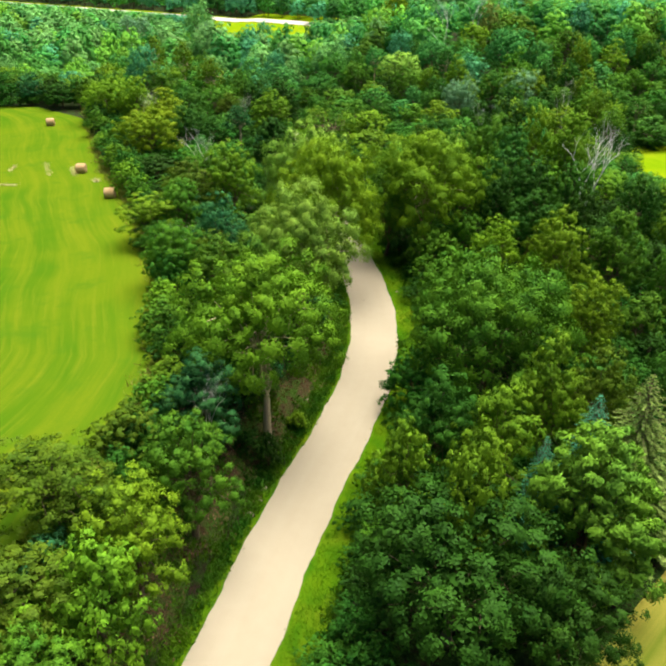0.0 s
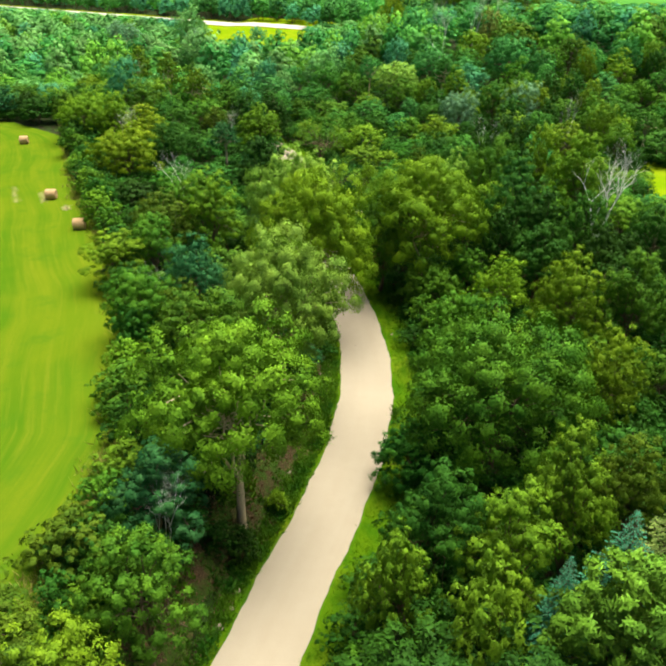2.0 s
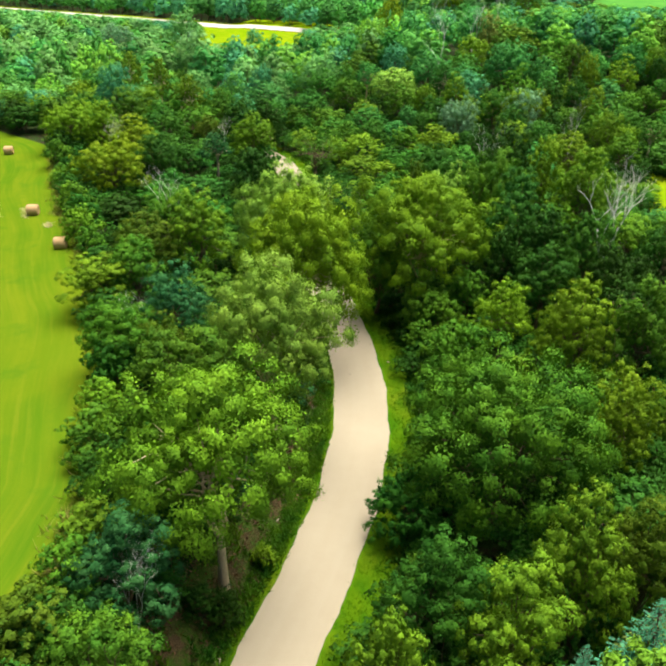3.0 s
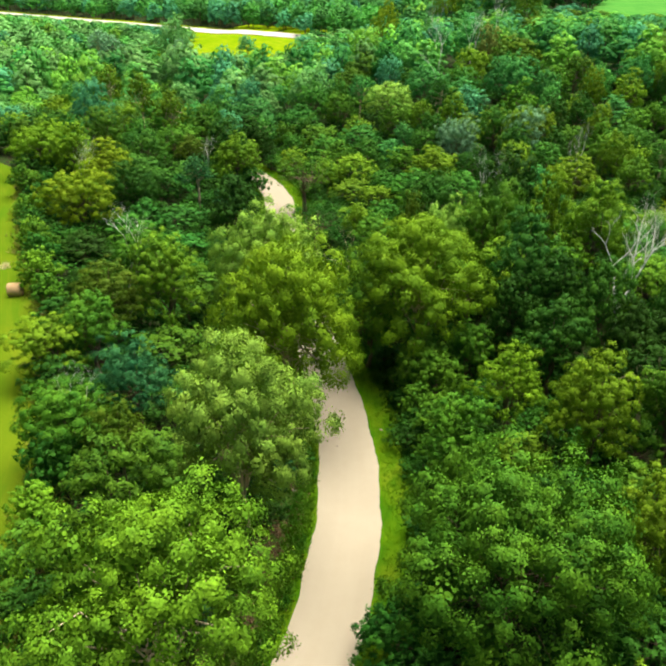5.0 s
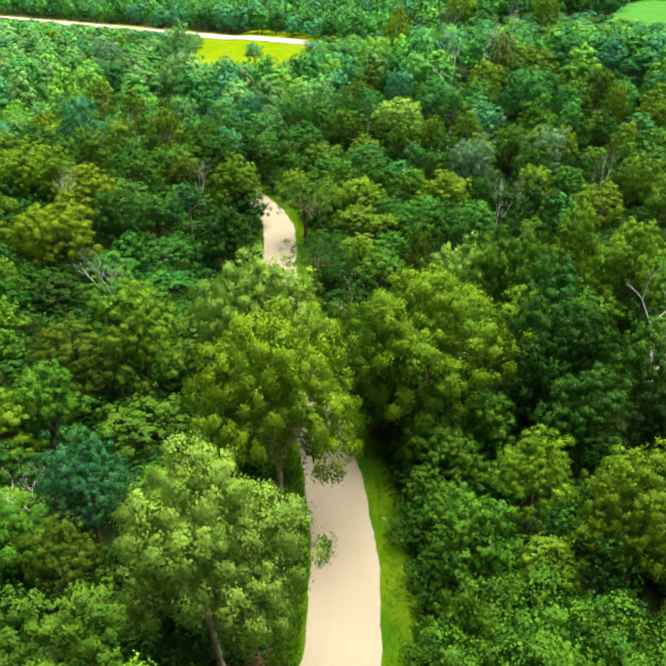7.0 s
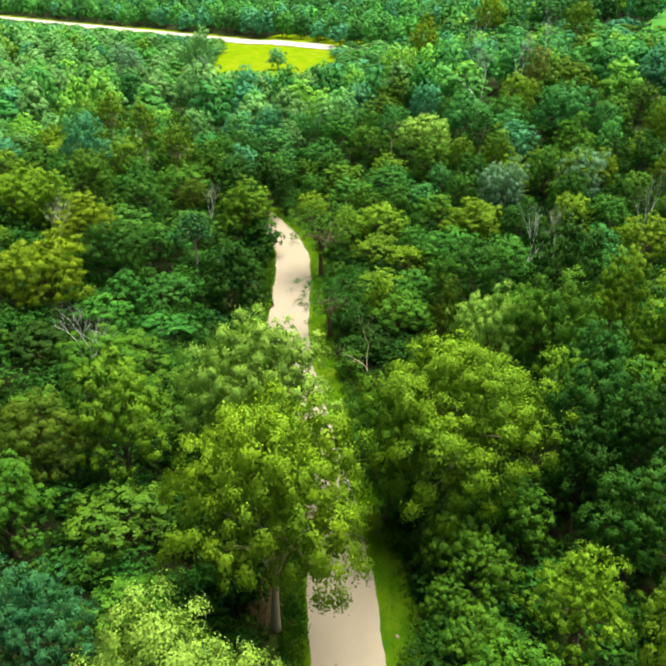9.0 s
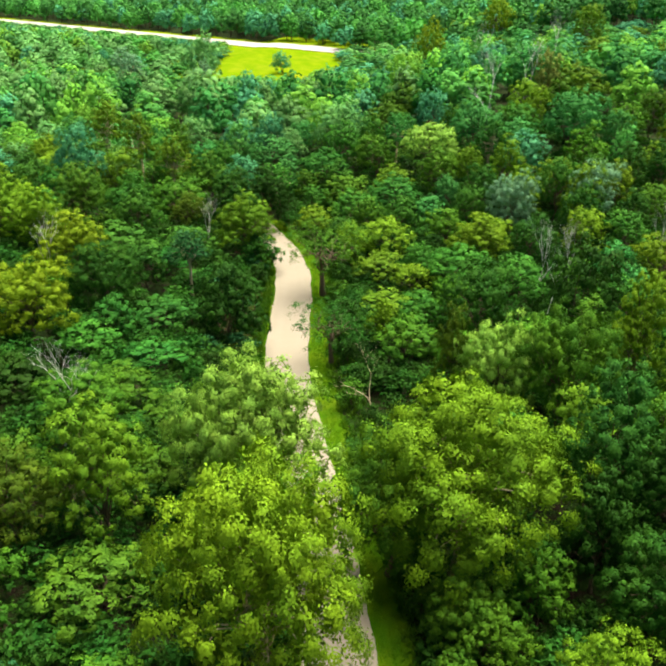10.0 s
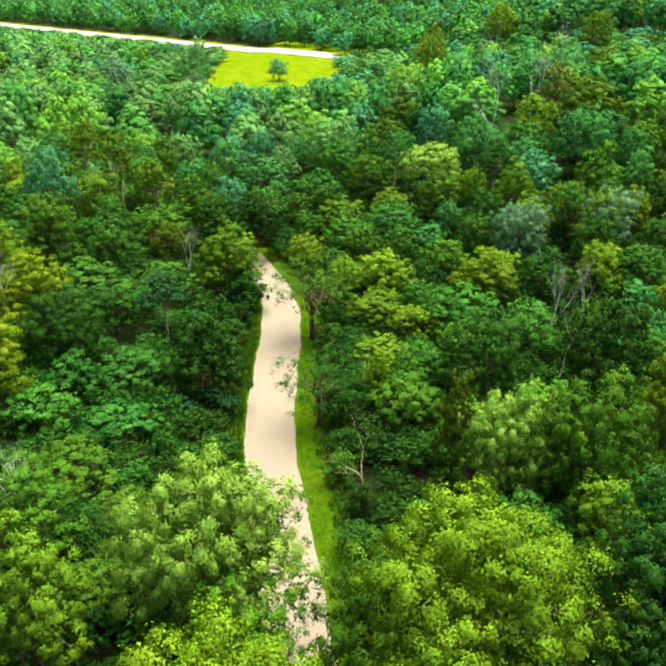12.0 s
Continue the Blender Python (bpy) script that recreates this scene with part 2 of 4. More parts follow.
def sheet(name, xs, ys, lift, material, label, bend=None, kind="structure", category=""):
    """A grid that lies on the ground, lifted a little; bend(x, y) may move its points sideways first."""
    gx, gy = np.meshgrid(xs, ys)
    uv_u, uv_v = gx.copy(), gy.copy()
    if bend:
        gx, gy = bend(gx, gy)
    gz = ground(gx, gy) + lift
    n, m = len(xs), len(ys)
    a = (np.arange(m - 1)[:, None] * n + np.arange(n - 1)).ravel()
    me = bpy.data.meshes.new(name)
    me.from_pydata(np.stack([gx, gy, gz], -1).reshape(-1, 3).tolist(), [], np.stack([a, a + 1, a + n + 1, a + n], 1).tolist())
    layer = me.uv_layers.new(name="lay")
    corner = np.empty(len(me.loops), np.int32)
    me.loops.foreach_get("vertex_index", corner)
    layer.data.foreach_set("uv", np.stack([uv_u.ravel()[corner], uv_v.ravel()[corner]], 1).ravel().astype(np.float32))
    me.polygons.foreach_set("use_smooth", np.ones(len(me.polygons), bool))
    me.materials.append(material)
    return tagged(new(name, me), label, category or name, "", kind)


far = np.array([50, 80, 130, 220, 400, 800, 1600, 3000.0])
xs = np.concatenate([-500 - far[::-1], np.arange(-500, -72, 11), np.arange(-70, 45, 0.8), np.arange(46, 330, 11), 330 + far])
ys = np.concatenate([[-3000, -1500, -700, -300, -150, -90], np.arange(-60, 130, 0.8), np.arange(130, 330, 4), np.arange(330, 760, 12), [800, 900, 1100, 1500, 2200, 3200]])
sheet("ground", xs, ys, -0.07, LITTER, "forest floor of litter and weeds, darkened for tree shade", category="ground")

wobble = lambda y, k: 0.06 * np.sin(y * 0.9 + k) + 0.035 * np.sin(y * 2.3 + 2 * k) + 0.02 * np.sin(y * 5.9 + k)  # noqa: E731


def along_path(x, y):
    return path_x(y) + x + np.sign(x) * (np.abs(x) > 1.5) * wobble(y, x), y


sheet("trail", np.array([-1.98, -1.9, -1.4, -0.9, -0.45, 0, 0.45, 0.9, 1.4, 1.9, 1.98]), np.arange(-60, 120.5, 0.5), 0.042, GRAVEL, "pale beige crushed gravel trail winding through trees", along_path, category="trail")
sheet("verge", np.linspace(1.7, 4.1, 8), np.arange(-60, 122, 0.5), 0.03, VERGE_TURF, "strip of short green grass along the gravel trail", along_path, category="verge")
sheet("verge", np.linspace(-2.75, -1.7, 5), np.arange(-60, 122, 0.5), 0.03, VERGE_TURF, "narrow strip of short green grass beside the trail", along_path, category="verge")
sheet("bank", np.linspace(-5.4, -2.5, 9), np.arange(-60, 122, 0.5), 0.01, SOIL, "bank of brown leaf litter and bare soil beside the trail", along_path, category="bank")
sheet("hayfield", np.concatenate([np.arange(-160, -42, 8.0), np.arange(-40, 0.1, 0.8)]), np.arange(-60, 103.5, 0.8), 0.06, FIELD_TURF, "mown yellow-green hayfield with streaks left by mowing", lambda x, y: (edge_x(y) + 1.6 + x + 0.5 * np.sin(y * 0.31) - 9.0 * smooth(90, 104.5, y) ** 2, y), category="field")
sheet("stubble_field", np.linspace(0, 70, 40), np.arange(-40, 48, 1.0), 0.05, STUBBLE, "golden green mown stubble beside the trees", lambda x, y: (np.maximum(9.9 + 0.78 * (y - 12.7), path_x(y) + 7.5) + x, y), category="field")
sheet("clearing", np.linspace(0, 60, 20), np.linspace(82, 108, 40), 0.12, MEADOW_TURF, "bright green grassy clearing inside the wood", lambda x, y: (30 + 0.2 * (y - 95) + x, y), category="clearing")
sheet("upper_field", np.linspace(0, 160, 30), np.linspace(262, 385, 30), 0.3, PASTURE, "bright green field on the hill", lambda x, y: (58 + 0.3 * (y - 290) + x, y), category="field")

ROAD_A, ROAD_B = Vector((-330, 494)), Vector((-20, 328))


def along_road(x, y):
    way = (ROAD_B - ROAD_A).normalized()
    return ROAD_A.x + way.x * x - way.y * y, ROAD_A.y + way.y * x + way.x * y


sheet("meadow", np.linspace(262, 360, 40), np.linspace(-105, 30, 34), 0.35, MEADOW_TURF, "bright yellow-green meadow beside the far road", along_road, category="meadow")
sheet("meadow", np.linspace(0, 261, 70), np.linspace(-13, 14, 8), 0.35, MEADOW_TURF, "strip of yellow-green grass beside the far road", along_road, category="meadow")
sheet("road", np.linspace(0, 360, 90), np.linspace(-6.5, 6.5, 5), 0.55, CHALK, "pale gravel road beyond the meadow", along_road, category="road")


# ---- plants: shapes ----
def raw_mesh(name, verts, tris, material, normals=None, tones=None):
    """A mesh of triangles; normals round the leaves of a clump into one soft surface, tones set its trees apart."""
    me = bpy.data.meshes.new(name)
    verts, tris = np.ascontiguousarray(verts, np.float32), np.ascontiguousarray(tris, np.int32)
    me.vertices.add(len(verts))
    me.vertices.foreach_set("co", verts.ravel())
    me.loops.add(tris.size)
    me.loops.foreach_set("vertex_index", tris.ravel())
    me.polygons.add(len(tris))
    me.polygons.foreach_set("loop_start", np.arange(0, tris.size, 3, dtype=np.int32))
    me.update(calc_edges=True)
    if normals is not None:
        me.polygons.foreach_set("use_smooth", np.ones(len(tris), bool))
        layer = me.attributes.new("custom_normal", "FLOAT_VECTOR", "POINT")
        layer.data.foreach_set("vector", np.ascontiguousarray(normals, np.float32).ravel())
    if tones is not None:
        layer = me.attributes.new("tree_tone", "FLOAT", "POINT")
        layer.data.foreach_set("value", np.ascontiguousarray(tones, np.float32))
    me.materials.append(material)
    return me


def unit(v):
    return v / np.maximum(np.linalg.norm(v, axis=-1, keepdims=True), 1e-6)


def leaf_arrays(rng, pos, normal, size, slim=0.36, along=None, plain=False):
    """Folded, pointed leaves of two triangles each; plain: of one."""
    n = len(pos)
    t = along if along is not None else rng.normal(size=(n, 3))
    t = unit(t - normal * (t * normal).sum(1, keepdims=True))
    s = np.cross(normal, t)
    size = np.broadcast_to(size, (n,))[:, None]
    if plain:
        v = np.stack([pos - t * size * 0.4 + s * size * slim, pos - t * size * 0.4 - s * size * slim, pos + t * size * 0.7], 1)
        return v.reshape(-1, 3), np.arange(3 * n).reshape(-1, 3)
    v = np.stack([pos - t * size * 0.5, pos + s * size * slim + normal * size * 0.14, pos + t * size * 0.55 - normal * size * 0.12, pos - s * size * slim + normal * size * 0.14], 1)
    base = np.arange(n)[:, None] * 4
    return v.reshape(-1, 3), np.concatenate([base + [0, 2, 1], base + [0, 3, 2]])


def tubes(lines, sides=6):
    """Tapered round limbs; each line is a list of (point, radius)."""
    verts, tris = [], []
    ring = np.arange(sides) * 2 * np.pi / sides
    for line in lines:
        p = np.array([q for q, _ in line], float)
        r = np.array([w for _, w in line], float)
        d = unit(np.gradient(p, axis=0))
        side = unit(np.cross(d, np.where(np.abs(d[:, 2:3]) > 0.9, [[1.0, 0, 0]], [[0, 0, 1.0]])))
        up = np.cross(side, d)
        start = sum(len(v) for v in verts)
        verts.append((p[:, None] + r[:, None, None] * (np.cos(ring)[None, :, None] * side[:, None] + np.sin(ring)[None, :, None] * up[:, None])).reshape(-1, 3))
        for i in range(len(line) - 1):
            for k in range(sides):
                a, b = start + i * sides + k, start + i * sides + (k + 1) % sides
                tris += [(a, b, b + sides), (a, b + sides, a + sides)]
    return np.concatenate(verts), np.array(tris)


def bent(rng, a, b, ra, rb, steps=5, wander=0.06):
    a, b = np.array(a, float), np.array(b, float)
    length = np.linalg.norm(b - a)
    line = []
    for i in range(steps + 1):
        f = i / steps
        p = a + (b - a) * f + rng.normal(size=3) * length * wander * math.sin(f * math.pi)
        p[2] += length * 0.08 * math.sin(f * math.pi)
        line.append((p, ra + (rb - ra) * f))
    return line


def ball_points(rng, count):
    """Even directions all round, turned and shaken at random."""
    k = np.arange(count) + 0.5
    z, a = 1 - 2 * k / count, k * 2.39996 + rng.uniform(0, 6.283)
    r = np.sqrt(1 - z * z)
    return unit(np.stack([r * np.cos(a), r * np.sin(a), z], 1) + rng.normal(size=(count, 3)) * 0.16)


def broadleaf(seed, leaves, leaf, lobes=18, width=8.0, height=10.0, bare=0.28, airy=0.0, sides=6, pale=False, offset=(0.0, 0.0), plain=False, cone=0.3, tuft=False, clumps=16, round_off=0.3, fine=0.36, fork=0.9, lobe_size=(0.1, 0.175), rough=0.3, hazed_deep=False):
    """Trunk and crown of one broadleaf shape: boughs lead to lobes, each lobe is a bunch of clumps, each clump a tuft of leaves."""
    rng = np.random.default_rng(seed)
    low, half = height * bare, width / 2
    mid, tall = low + (height - low) * 0.46, (height - low) * 0.54
    centres, radii = [], []
    outer, core = ball_points(rng, int(lobes * 1.2)), ball_points(rng, int(lobes * 0.5))
    for d, reach in [(d, rng.uniform(0.6, 0.88)) for d in outer] + [(d, rng.uniform(0.28, 0.52)) for d in core]:
        if d[2] < -0.65:
            continue
        slope = 1 - cone * d[2]
        r = width * rng.uniform(*lobe_size)
        c = np.array([offset[0] + d[0] * half * reach * slope, offset[1] + d[1] * half * reach * slope, mid + d[2] * tall * reach])
        if all(np.linalg.norm(c - o) > 0.5 * (r + q) for o, q in zip(centres, radii)):
            centres.append(c)
            radii.append(r)
    lobes = len(centres)
    centres, radii = np.array(centres), np.array(radii)
    # clumps on the lobes
    cc, cr, lobe = [], [], []
    for i, (c, r) in enumerate(zip(centres, radii)):
        d = ball_points(rng, clumps)
        d = d[d[:, 2] > -0.35]
        cc.append(c + d * (r * rng.uniform(0.7, 1.25, len(d)))[:, None] * rng.uniform(0.85, 1.2, 3))
        cr.append(r * fine * rng.uniform(0.75, 1.3, len(d)))
        lobe.append(np.full(len(d), i))
    cc, cr, lobe = np.concatenate(cc), np.concatenate(cr), np.concatenate(lobe)
    gap = np.linalg.norm(cc[:, None] - centres[None], axis=2) / radii[None]
    keep = (gap.min(1) > 0.66) & (rng.random(len(cc)) > airy)
    cc, cr, lobe = cc[keep], cr[keep], lobe[keep]
    out_way = unit(cc - centres[lobe])
    share = cr ** 2 / (cr ** 2).sum()
    pick = rng.choice(len(cc), size=int(leaves * (1.9 if hazed_deep else 1.3)), p=share)
    d = unit(rng.normal(size=(len(pick), 3)) * 0.8 + [0, 0, 0.5] + 0.8 * out_way[pick])
    away = np.where(rng.random(len(pick)) < 0.33 * rough, rng.uniform(1.1, 1.6, len(pick)), rng.uniform(1 - 0.95 * rough, 1.02 + 0.27 * rough, len(pick)))
    pos = cc[pick] + d * rng.uniform(0.75, 1.25, (len(cc), 3))[pick] * [1, 1, 0.85] * (cr[pick] * away)[:, None]
    # leaves that would sit deep inside the crown are dropped
    gap = np.linalg.norm(pos[:, None] - centres[None], axis=2) / radii[None]
    ok = gap.min(1) > 0.7
    if hazed_deep:
        from_middle = np.linalg.norm((pos - [offset[0], offset[1], mid]) / [half, half, tall], axis=1)
        ok &= (from_middle > 0.6) & (pos[:, 2] > mid - 0.95 * tall)
    pos, d, on = pos[ok][:leaves], d[ok][:leaves], lobe[pick][ok][:leaves]
    # the crown is fitted to its width and height
    hub = np.array([offset[0], offset[1], mid])
    fit = np.array([half / np.percentile(np.hypot(pos[:, 0] - hub[0], pos[:, 1] - hub[1]), 96)] * 2 + [(height - mid) / (np.percentile(pos[:, 2], 99.7) - mid)])
    pos, centres = hub + (pos - hub) * fit, hub + (centres - hub) * fit
    axis = unit((pos - [offset[0], offset[1], mid]) / [half, half, tall])
    lobe_way = unit(pos - centres[on])
    flat = unit(0.75 * d + 0.45 * lobe_way + rough * rng.normal(size=d.shape) + [0, 0, 0.1])
    soft = unit(0.9 * d + 0.6 * lobe_way + round_off * axis + 0.66 * rough * rng.normal(size=d.shape) + [0, 0, -0.25])
    v1, t1 = leaf_arrays(rng, pos, flat, leaf * rng.uniform(0.65, 1.3, len(pos)), 0.15 if tuft else 0.36, d + [0, 0, 0.5] if tuft else None, plain)
    # shaded inner leaves, larger and fewer
    inner = max(60, leaves // 6)
    k = rng.integers(0, len(centres), inner)
    way = unit(rng.normal(size=(inner, 3)) + [0, 0, 0.3])
    p2 = centres[k] + way * (radii[k] * rng.uniform(0.15, 0.5, inner))[:, None]
    v2, t2 = leaf_arrays(rng, p2, unit(0.5 * rng.normal(size=(inner, 3)) + way), leaf * (0.9 if tuft else 1.6) * rng.uniform(0.7, 1.2, inner), 0.07 if tuft else 0.5, plain=plain)
    corners = 3 if plain else 4
    crown = raw_mesh("crown", np.concatenate([v1, v2]), np.concatenate([t1, t2 + len(v1)]), LEAVES["hazed_green"], np.repeat(np.concatenate([soft, way]), corners, axis=0))
    # wood
    thick = 0.023 * height
    split = np.array([rng.normal() * 0.2, rng.normal() * 0.2, low * fork + 0.4])
    lines = [[((0, 0, -1.2), thick * 1.5), ((0, 0, 0.0), thick * 1.35), ((split[0] * 0.3, split[1] * 0.3, split[2] * 0.35), thick), (split, thick * 0.7), (split + [0, 0, thick * 0.9], thick * 0.3)]]
    order = np.argsort(centres[:, 2])
    mains = []
    for n, i in enumerate(order[::-1][: max(4, lobes // 3)]):
        stop = centres[i] * [0.85, 0.85, 1] + [0, 0, -radii[i] * 0.3]
        lines.append(bent(rng, split, stop, thick * 0.34, thick * 0.08))
        mains.append(lines[-1])
    for i in order[: lobes - len(mains)]:
        near = mains[int(rng.integers(len(mains)))]
        lines.append(bent(rng, near[2][0], centres[i] + unit(rng.normal(size=3)) * radii[i] * 0.4, thick * 0.25, thick * 0.07, 4))
    v, t = tubes(lines, sides)
    return raw_mesh("trunk", v, t, BARK_PALE if pale else BARK), crown, width, height


def conifer(seed, width, height, tiers, per, droop, material, soft=False):
    """A conifer: whorls of boughs round a straight stem, each bough a row of needle sprays."""
    rng = np.random.default_rng(seed)
    pos, nor, alo, siz = [], [], [], []
    lines = [[((0, 0, -1.0), 0.022 * height), ((0, 0, 0), 0.02 * height), ((0, 0, height * 0.98), 0.012)]]
    for i in range(tiers):
        f = (i + 0.4) / tiers
        z = height * (0.06 + 0.93 * f)
        reach = width / 2 * (1 - f) ** 0.75 * rng.uniform(0.9, 1.1) + 0.02
        if soft and f < 0.3:
            reach *= 0.75 + 0.8 * f
        count = max(4, int(per * (1 - f * 0.6)))
        for k in range(count):
            a = (k + rng.uniform(-0.3, 0.3)) * 2 * math.pi / count + i * 1.1
            out = np.array([math.cos(a), math.sin(a), 0.0])
            here = reach * rng.uniform(0.72, 1.1)
            tip = out * here + [0, 0, z - droop * here + rng.uniform(-0.1, 0.1)]
            lines.append([((0, 0, z), 0.006 * height * (1 - f) + 0.008), (tip, 0.006)])
            steps = max(3, int(here / 0.12))
            for j in range(steps):
                g = 0.18 + 0.82 * (j + rng.random()) / steps
                side = np.cross(out, [0, 0, 1.0])
                for sgn in (-1, 0, 1):
                    fork = unit(out + side * sgn * rng.uniform(0.5, 1.0) + [0, 0, 0.55 if soft else 0.35])
                    pos.append(out * here * g + [0, 0, z - droop * here * g ** (1.6 if soft else 1.0)] + fork * 0.14 * (1 - 0.85 * f))
                    nor.append(unit(np.array([0, 0, 1.0]) + out * 0.3 + rng.normal(size=3) * 0.35))
                    alo.append(fork)
                    siz.append((0.42 if soft else 0.3 * (0.35 + 0.65 * (1 - f))) * rng.uniform(0.7, 1.25) * (1.1 - 0.45 * g))
    v, t = leaf_arrays(rng, np.array(pos), unit(np.array(nor)), np.array(siz), 0.34, np.array(alo))
    tv, tt = tubes(lines, 5)
    return raw_mesh("trunk", tv, tt, BARK), raw_mesh("crown", v, t, material), width, height


def bare_tree(seed, width, height, spread=0.8, thick=0.031, stem=0.36, bark=DEADWOOD):
    """A leafless tree: a crooked stem that forks again and again into thin grey twigs."""
    rng = np.random.default_rng(seed)
    lines = []

    def grow(p, d, length, radius, depth):
        line, q, e = [(p, radius)], p, d
        for i in range(1, 5):
            e = unit(e + rng.normal(size=3) * 0.13 + [0, 0, 0.04])
            q = q + e * length / 4
            line.append((q, radius * (1 - 0.11 * i)))
        lines.append(line)
        if depth == 0:
            return
        count = int(rng.integers(2, 4)) + (1 if depth < 3 else 0)
        turn = rng.uniform(0, 6.283)
        for k in range(count):
            a = turn + (k + rng.uniform(-0.35, 0.35)) * 6.283 / count
            side = np.array([math.cos(a), math.sin(a), 0.1])
            e2 = unit(e * 0.9 + spread * rng.uniform(0.55, 1.3) * side)
            at = 4 if k < 2 else int(rng.integers(2, 4))
            grow(line[at][0], e2, length * rng.uniform(0.52, 0.86), line[at][1] * rng.uniform(0.58, 0.8), depth - 1)

    grow(np.array([0, 0, -0.8]), unit(np.array([rng.normal() * 0.12, rng.normal() * 0.12, 1.0])), height * stem + 0.8, thick * height, 5)
    v, t = tubes(lines, 4)
    ext = np.abs(v[:, :2]).max()
    v[:, :2] *= width / 2 / ext
    v[:, 2] = np.where(v[:, 2] > 0, v[:, 2] * height / v[:, 2].max(), v[:, 2])
    return raw_mesh("trunk", v, t, bark), None, width, height


# shapes at three levels of fineness
NEAR = dict(clumps=13, rough=0.38, round_off=0.4)
OAK = [broadleaf(11 + i, 26000, 0.14, 32, 9.0, 9.5, 0.12, cone=0.1, plain=True, **NEAR) for i in range(3)]
MAPLE = [broadleaf(21 + i, 18000, 0.14, 26, 7.0, 10.0, 0.12, plain=True, **NEAR) for i in range(5)]
AIRY = [broadleaf(31 + i, 15000, 0.13, 26, 8.0, 10.5, 0.26, airy=0.2, plain=True, rough=0.4) for i in range(3)]
BOUGHS = [broadleaf(34 + i, 7000, 0.1, 19, 8.0, 10.5, 0.3, airy=0.35, plain=True, rough=0.45, cone=-0.1) for i in range(2)]
BIG = [broadleaf(101 + i, 54000, 0.125, 42, 11.0, 11.0, 0.2, airy=0.04, cone=0.1, sides=8, clumps=18, pale=True, rough=0.36) for i in range(3)]
DOME = broadleaf(16, 46000, 0.14, 44, 13.0, 9.5, 0.06, cone=0.0, clumps=15, rough=0.36, round_off=0.4)
LANDMARK = broadleaf(39, 44000, 0.12, 36, 10.0, 11.0, 0.32, airy=0.05, sides=8, offset=(-0.5, 0.9), fork=0.8, cone=0.1, pale=True, clumps=17, rough=0.38)
BUSH = [broadleaf(41 + i, 9000, 0.125, 20, 4.6, 5.0, 0.04, plain=True, **NEAR) for i in range(3)]
SHRUB = [broadleaf(141 + i, 2600, 0.2, 14, 4.6, 5.0, 0.04, plain=True, sides=4) for i in range(4)]
ROUND = dict(sides=4, plain=True, clumps=11, fine=0.44, lobe_size=(0.11, 0.2), rough=0.36, round_off=0.65, hazed_deep=True)
MID_OAK = [broadleaf(51 + i, 6000, 0.22, 24, 8.5, 9.5, 0.12, cone=0.05, **ROUND) for i in range(4)]
MID_MAPLE = [broadleaf(61 + i, 5000, 0.21, 22, 6.6, 10.0, 0.1, cone=0.2, **ROUND) for i in range(6)]
MID_AIRY = [broadleaf(71 + i, 4000, 0.19, 22, 6.0, 11.0, 0.42, airy=0.25, sides=4, pale=True, plain=True, cone=0.4) for i in range(2)]
MID_BUSH = [broadleaf(66 + i, 3600, 0.19, 16, 5.5, 6.0, 0.02, cone=0.2, **ROUND) for i in range(3)]
LOW = [broadleaf(46 + i, 320, 0.25, 11, 3.6, 2.6, 0.02, sides=3, plain=True) for i in range(3)]
FAR = dict(sides=3, plain=True, clumps=9, fine=0.46, lobe_size=(0.16, 0.23), rough=0.1, round_off=1.1, hazed_deep=True)
FAR_MAPLE = [broadleaf(81 + i, 1700, 0.4, 16, 6.6, 9.5, 0.03, cone=0.15, **FAR) for i in range(6)]
FAR_OAK = [broadleaf(86 + i, 1050, 0.52, 15, 7.6, 9.5, 0.03, cone=0.1, **FAR) for i in range(5)]
DISTANT = [broadleaf(186 + i, 380, 0.85, 12, 7.6, 9.5, 0.02, cone=0.1, **FAR) for i in range(4)]
THICKET = [broadleaf(151 + i, 1250, 0.21, 16, 4.6, 5.0, 0.03, sides=3, plain=True, cone=0.35, round_off=0.7) for i in range(4)]
SPRUCE = conifer(91, 7.0, 10.0, 42, 18, 0.12, LEAVES["spruce"])
PINE = broadleaf(93, 46000, 0.23, 42, 6.0, 9.5, 0.04, cone=0.45, tuft=True, rough=0.5, round_off=0.6, clumps=12, lobe_size=(0.09, 0.15))
SNAG = bare_tree(96, 6.0, 8.0, 0.95, 0.046, 0.27)
TWIGGY = bare_tree(97, 6.0, 8.0, 1.1, 0.017, 0.22, BARK_PALE)
BARE = [bare_tree(95 + i, 6.0, 8.0) for i in range(3)]

LABELS = {
    "hazed_green": "mid-green broadleaf tree", "yellow": "bright yellow-green broadleaf tree", "hazed_lime": "fresh lime-green broadleaf tree",
    "dark": "dense dark green tree", "hazed_deep": "deep green clumped tree", "grey": "pale sage green tree",
    "far_hazed_green": "mid-green broadleaf tree", "far_hazed_lime": "fresh lime-green broadleaf tree", "far_hazed_deep": "deep green clumped tree", "far_hazed_teal": "bluish green broadleaf tree",
    "hazed_teal": "bluish green broadleaf tree", "wood": "rich green broadleaf tree", "leafy": "fresh green broadleaf tree", "emerald": "emerald green broadleaf tree", "mint": "mint green tree paled for distance haze", "silver": "silvery grey-green tree", "olive": "small olive green tree", "rust": "olive tree turning rust brown",
    "gold": "golden yellow-green broadleaf tree", "bright": "tall bright yellow-green broadleaf tree",
    "spruce": "young pointed blue spruce", "spruce_olive": "tall drooping olive green spruce", "pine": "soft-needled light green pine",
}
planted = []
dice = np.random.default_rng(5)


